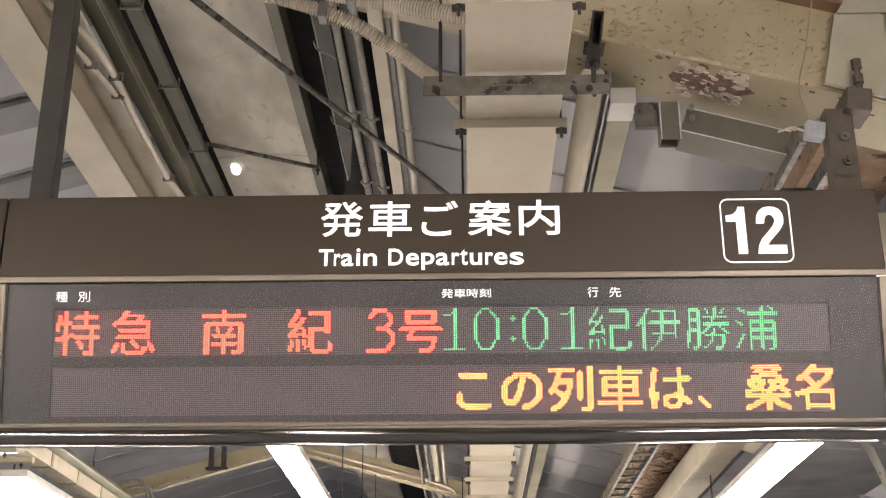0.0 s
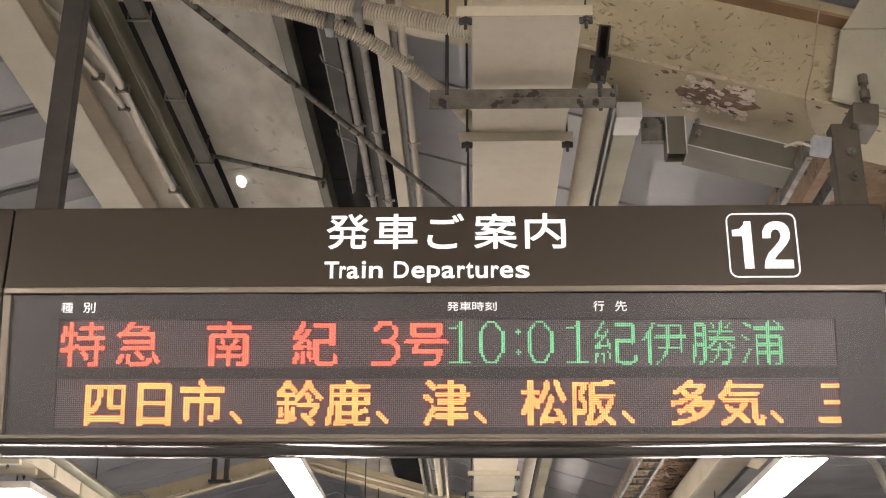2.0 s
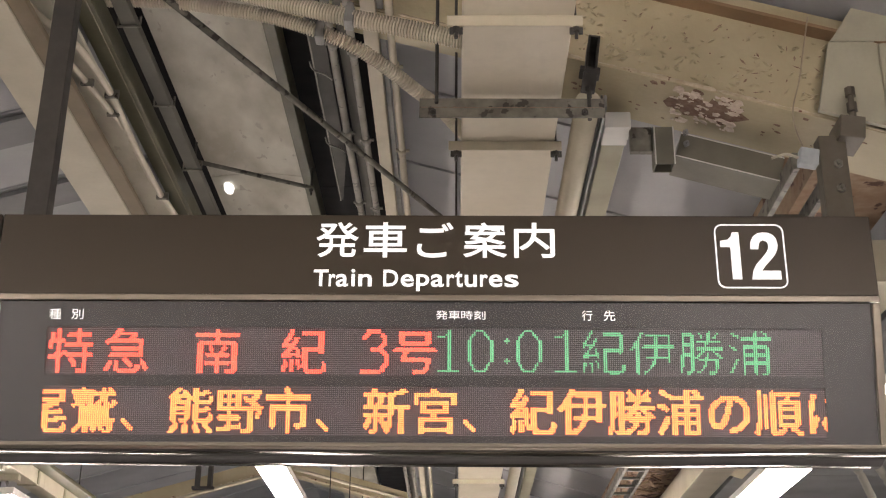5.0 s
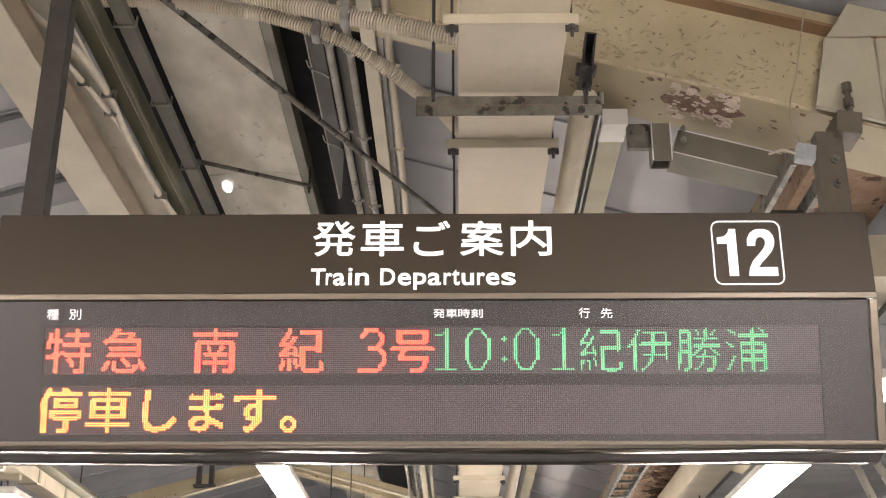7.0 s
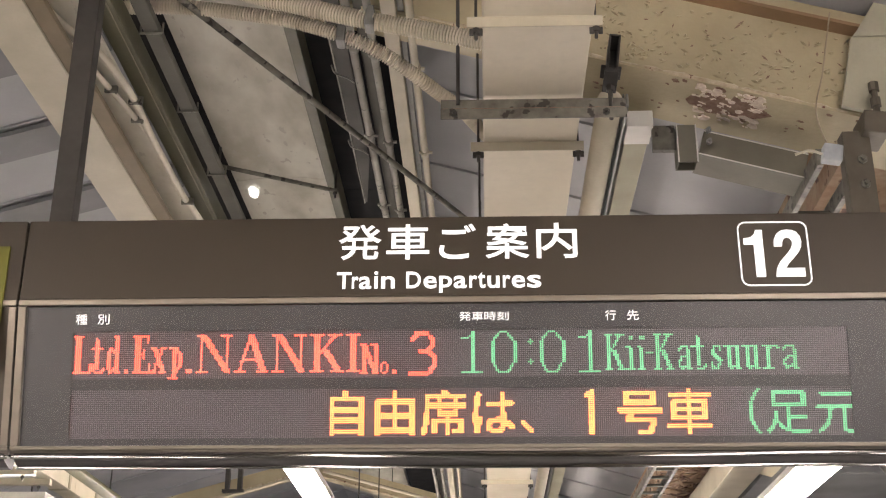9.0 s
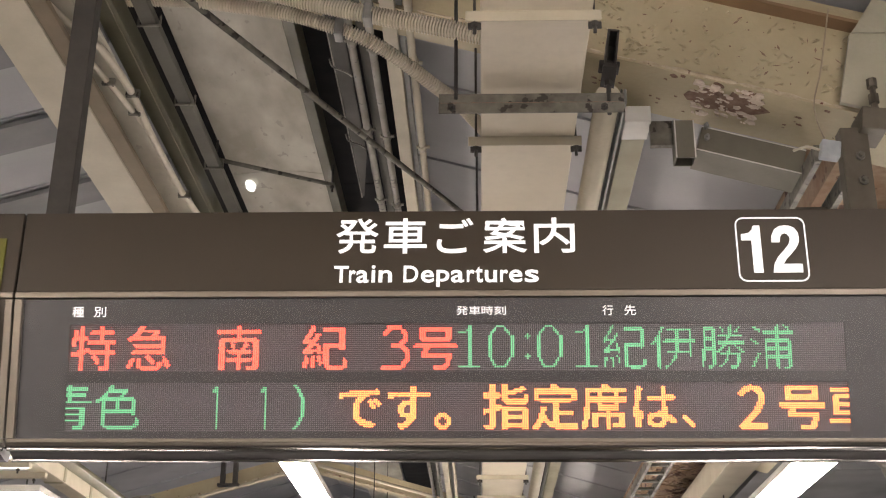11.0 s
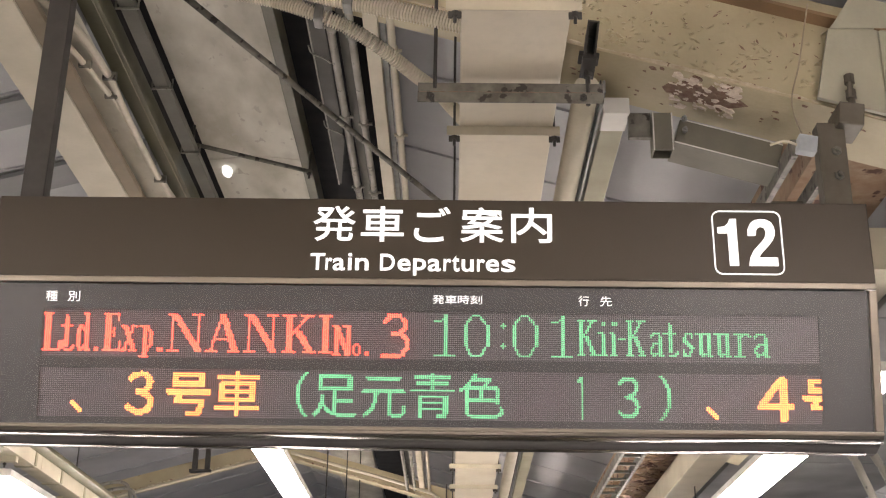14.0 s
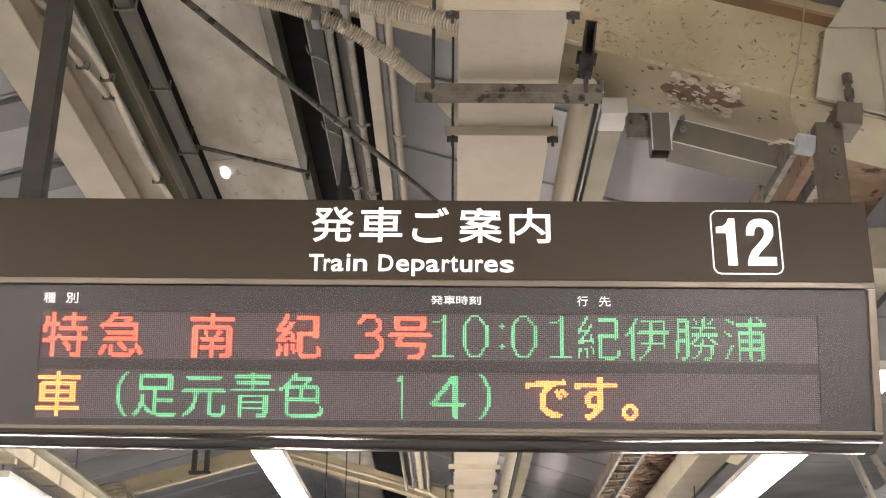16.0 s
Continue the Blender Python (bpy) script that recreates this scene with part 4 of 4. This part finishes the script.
# ---- hangers and fittings over the sign ----
hanger = thing("sign_hanger", "dark brown steel hanger post of the sign", "post", (-1.3825, 3.71, 3.208))
bm = B()
box(bm, -0.0375, 0.0375, -0.03, 0.03, 0.012, 1.94, 0.003)
part("post", bm, DARKSTEEL, hanger)
bm = B()
box(bm, -0.07, 0.07, -0.06, 0.06, 0.0, 0.0115, 0.002)
part("foot_plate", bm, DARKSTEEL, hanger)

post = thing("girder_hanger", "weathered grey-brown steel hanger clamped to the girder", "hanger", (1.37, 4.2, 3.2))
bm = B()
box(bm, -0.045, 0.055, 0.0, 0.012, 0.004, 0.60, 0.002)
box(bm, -0.045, -0.033, 0.012, 0.07, 0.004, 0.60, 0.002)
part("plate", bm, BROWNSTEEL, post)
bm = B()
box(bm, -0.05, 0.045, -0.05, 0.11, 0.575, 0.665, 0.006, Matrix.Rotation(radians(7), 4, "Y"))
part("clamp_block", bm, BROWNSTEEL, post)
bm = B()
for z, r in ((0.68, 0.014), (0.72, 0.02), (0.755, 0.012), (0.785, 0.02)):
    bmesh.ops.create_cone(bm, cap_ends=True, segments=8, radius1=r, radius2=r, depth=0.035, matrix=Matrix.Translation((0.095, 0, z)))
part("screw", bm, BROWNSTEEL, post, "rusty clamp screw")
for z in (0.38, 0.48):
    bm = B()
    bolt(bm, Vector((0.015, -0.008, z)), 0.018, 0.018, "y")
    part("bolt", bm, STEEL, post)

# square channels under the near girder
strut = thing("strut_channel", "grey galvanised square channel under the girder", "channel", (0.86, 4.52, 3.985))
bm = B()
slope = Matrix.Rotation(math.atan(PITCH), 4, "Y")
box(bm, 0.02, 0.44, 0, 0.18, -0.108, 0.0, 0.003, slope)
part("long_channel", bm, ZINC, strut)
# thin white strips along the channels' edges
for z in (-0.108, -0.004):
    bm = B()
    box(bm, 0.02, 0.44, -0.0025, 0.0005, z, z + 0.004, 0, slope)
    part("white_edge", bm, FIXTURE, strut, "thin white edge strip")
for x in (-0.1, -0.025):
    bm = B()
    box(bm, x, x + 0.005, -0.0425, -0.0405, -0.165, 0.0)
    part("white_edge", bm, FIXTURE, strut, "thin white edge strip")
for a, b, c, d in ((-0.1, -0.095, -0.04, 0.04), (-0.025, -0.02, -0.04, 0.04), (-0.095, -0.025, -0.04, -0.035), (-0.095, -0.025, 0.035, 0.04)):
    bm = B()
    box(bm, a, b, c, d, -0.165, 0.0)
    part("wall", bm, ZINC, strut)
bm = B()
box(bm, -0.19, -0.10, 0.0, 0.03, -0.09, 0.02, 0.003)
part("plate", bm, STEEL, strut)
for z in (-0.07, -0.02):
    bm = B()
    bolt(bm, Vector((0.03, -0.03, z)), 0.012, 0.02, "y")
    part("bolt", bm, GALV, strut)

jb = thing("junction_box", "small pale grey junction box with wires", "box", (1.275, 4.19, 3.70))
bm = B()
box(bm, -0.036, 0.036, -0.025, 0.025, -0.034, 0.034, 0.008, Matrix.Rotation(radians(10), 4, "Y"))
part("box_body", bm, JBOX, jb)
bm = B()
tube(bm, curve_pts([(-0.03, 0, 0.0), (-0.08, -0.01, 0.012), (-0.11, -0.01, 0.005), (-0.135, 0, 0.0)], 16), 0.005, 8)
part("stub_cable", bm, CABLE, jb)
bm = B()
tube(bm, curve_pts([(0.064, 0.01, 0.62), (0.03, 0.01, 0.46), (0.0, 0.0, 0.33), (-0.035, 0, 0.21), (-0.035, -0.005, 0.12), (-0.005, 0, 0.02)], 30), 0.003, 8)
part("hanging_wire", bm, WIRE, jb, "thin brown wire")


# ---- corrugated conduits ----
def flex(points, r):
    e = thing("flexible_conduit", "cream corrugated flexible conduit", "conduit", group="flexible conduits")
    bm = B()
    fine = np.array([tuple(p) for p in curve_pts(points, 3000)])
    run = np.concatenate([[0], np.cumsum(np.linalg.norm(np.diff(fine, axis=0), axis=1))])
    even = np.linspace(0, run[-1], int(run[-1] / 0.0028))
    path = np.stack([np.interp(even, run, fine[:, k]) for k in range(3)], 1)
    tube(bm, path.tolist(), r, 14, lambda i, n: (1.0, 1.0, 0.64, 0.64)[i % 4], False)
    part("corrugated_tube", bm, FLEX, e)
    return e


fa = flex([(-1.639, 4.1, 4.32), (-1.423, 4.1, 4.329), (-1.153, 4.1, 4.324), (-0.933, 4.1, 4.292), (-0.738, 4.11, 4.26), (-0.551, 4.13, 4.206), (-0.42, 4.18, 4.17), (-0.29, 4.26, 4.116), (-0.188, 4.34, 4.07), (-0.1, 4.42, 4.04), (-0.039, 4.5, 4.01), (0.014, 4.56, 3.98)], 0.029)
fb = flex([(-1.011, 3.9, 4.294), (-0.819, 3.9, 4.231), (-0.622, 3.9, 4.175), (-0.422, 3.9, 4.123), (-0.237, 3.9, 4.082), (-0.114, 3.9, 4.054), (0.033, 3.9, 4.017)], 0.034)
for e, p in ((fa, (-0.551, 4.13, 4.201)), (fb, (-0.418, 3.9, 4.121))):
    bm = B()
    m = Matrix.Translation(p) @ Matrix.Rotation(radians(4), 4, "Y")
    box(bm, -0.018, 0.018, -0.035, 0.035, -0.037, 0.037, 0.012, m)
    box(bm, -0.012, 0.012, -0.03, -0.018, 0.03, 0.05, 0.003, m)
    part("saddle", bm, GALV, e, "shiny galvanised saddle clip")

# ---- loose bars and cables under the roof ----
bm = B()
tube(bm, [(-1.30, 3.71, 4.3), (-0.12, 6.07, 4.3), (0.2, 6.71, 4.3)], 0.014, 10)
solo("diagonal_brace", bm, STEEL, "thin grey diagonal roof brace", "brace")
tie = thing("cross_tie", "thin grey steel cross tie under the soffit", "bar")
bm = B()
tube(bm, [(-1.31, 5.42, 4.3), (-0.75, 5.735, 4.3)], 0.011, 8)
part("bar", bm, STEEL, tie)
for x, y in ((-1.29, 5.43), (-0.76, 5.73)):
    bm = B()
    bolt(bm, Vector((x, y, 4.285)), 0.012, 0.024)
    bmesh.ops.create_cone(bm, cap_ends=True, segments=8, radius1=0.006, radius2=0.006, depth=0.12, matrix=Matrix.Translation((x, y, 4.35)))
    part("bolt", bm, DARKSTEEL, tie)
for pts, r in (([(-1.62, 3.6, 4.12), (-1.53, 3.87, 4.1), (-1.45, 4.09, 4.1), (-1.42, 4.41, 4.1), (-1.43, 4.8, 4.1), (-1.43, 5.32, 4.1), (-1.41, 5.61, 4.1), (-1.36, 6.4, 4.1)], 0.015),
               ([(-1.56, 3.9, 4.09), (-1.50, 4.21, 4.085), (-1.455, 4.5, 4.085), (-1.445, 4.75, 4.12)], 0.012)):
    e = thing("white_cable", "cream sheathed cable clipped along the beam", "cable", group="clipped cables")
    bm = B()
    run = curve_pts(pts, 60)
    tube(bm, run, r, 10)
    part("sheath", bm, CABLE, e)
    for k in (14, 26, 45):
        bm = B()
        p = run[k]
        box(bm, p.x - r - 0.008, p.x + r + 0.02, p.y - 0.008, p.y + 0.008, p.z - r - 0.004, p.z + r, 0.003)
        bolt(bm, Vector((p.x + r + 0.014, p.y, p.z - 0.01)), 0.007, 0.012)
        part("clip", bm, STEEL, e)
# glowing disc in place of a soffit hole that lets daylight in; no lamp
bm = B()
bmesh.ops.create_cone(bm, cap_ends=True, segments=20, radius1=0.022, radius2=0.026, depth=0.02, matrix=Matrix.Translation((-1.218, 5.945, 4.395)) @ Matrix.Diagonal((1, 2.2, 1, 1)))
solo("daylight_spot", bm, SPOT, "glowing disc for daylight through a small soffit hole", "lamp")
for pts in ([(1.233, 3.95, 2.495), (1.251, 3.95, 2.468), (1.269, 3.95, 2.419), (1.287, 3.95, 2.373), (1.305, 3.95, 2.317)], [(1.272, 3.95, 2.531), (1.297, 3.95, 2.51), (1.322, 3.95, 2.468), (1.35, 3.95, 2.406), (1.374, 3.95, 2.336)]):
    e = thing("drop_cable", "grey flexible cable leaving the end of the sign", "cable", group="drop cables")
    bm = B()
    tube(bm, curve_pts(pts, 24), 0.013, 10)
    part("sheath", bm, PIPE, e)
# far conduits along the girders
for y in (14.35,):
    for pts in ([(-4.0, under(-4.0) - 0.16), (-3.0, under(-3.0) - 0.16), (-2.2, under(-2.2) - 0.16)], [(-1.9, under(-1.9) - 0.06), (-1.2, under(-1.2) - 0.05), (-0.5, under(-0.5) - 0.05), (-0.2, under(-0.2) - 0.09), (-0.1, 4.0)]):
        bm = B()
        tube(bm, curve_pts([(x, y, z) for x, z in pts], 24), 0.02, 10)
        tagged(solo("girder_conduit", bm, CREAM, "cream conduit along the far girder", "conduit"), group="girder conduits")


for off in (0.0, 0.07):
    bm = B()
    tube(bm, curve_pts([(x + off, y, z - off) for x, y, z in [(-4.196, 14.2, 4.279), (-4.041, 14.2, 4.343), (-3.896, 14.2, 4.38), (-3.773, 14.2, 4.38), (-3.697, 14.2, 4.315), (-3.643, 14.2, 4.136)]], 24), 0.022, 8)
    tagged(solo("looped_cable", bm, PIPE, "grey cable looped over the far girder", "cable"), group="looped cables")
clamp = thing("beam_clamp", "dark steel clamp on top of the far girder", "clamp", (-2.926, 14.3, 4.562))
for x in (-0.097, 0.047):
    bm = B()
    box(bm, x, x + 0.05, 0, 0.08, 0, 0.272, 0.004)
    part("leg", bm, DARKSTEEL, clamp)
bm = B()
box(bm, -0.127, 0.127, -0.01, 0.09, -0.03, -0.0005, 0.004)
part("foot", bm, DARKSTEEL, clamp)


# ---- movement ----
def motions():
    for ob, home in LAMP_ROWS:
        rows, angle = [(0.0, home)], 0
        for t in (2.5, 4.5, 8.0, 10.0, 13.5, 15.5):
            for k in range(4):
                rows.append((t + k / 30, home @ Matrix.Rotation(radians(angle + 60 * k), 4, "X")))
            angle += 180
        rows.append((16.0, home @ Matrix.Rotation(radians(angle), 4, "X")))
        walk(ob, rows)
    for ob, begin in MOVERS:
        def at(t):
            dots = min(386.0, max(-26.0, begin - 199.9 * t))
            return PM @ Matrix.Translation((ROW_X + dots * DOT, ROW2_Y, LED_DEPTH))
        rows, last = [(0.0, at(0.0))], None
        for k in range(1, 160):
            t = k / 10
            if begin - 200 * (t + 0.1) < 386 and begin - 200 * (t - 0.1) > -26:
                rows.append((t, at(t)))
        rows.append((16.0, at(16.0)))
        walk(ob, rows)


motions()
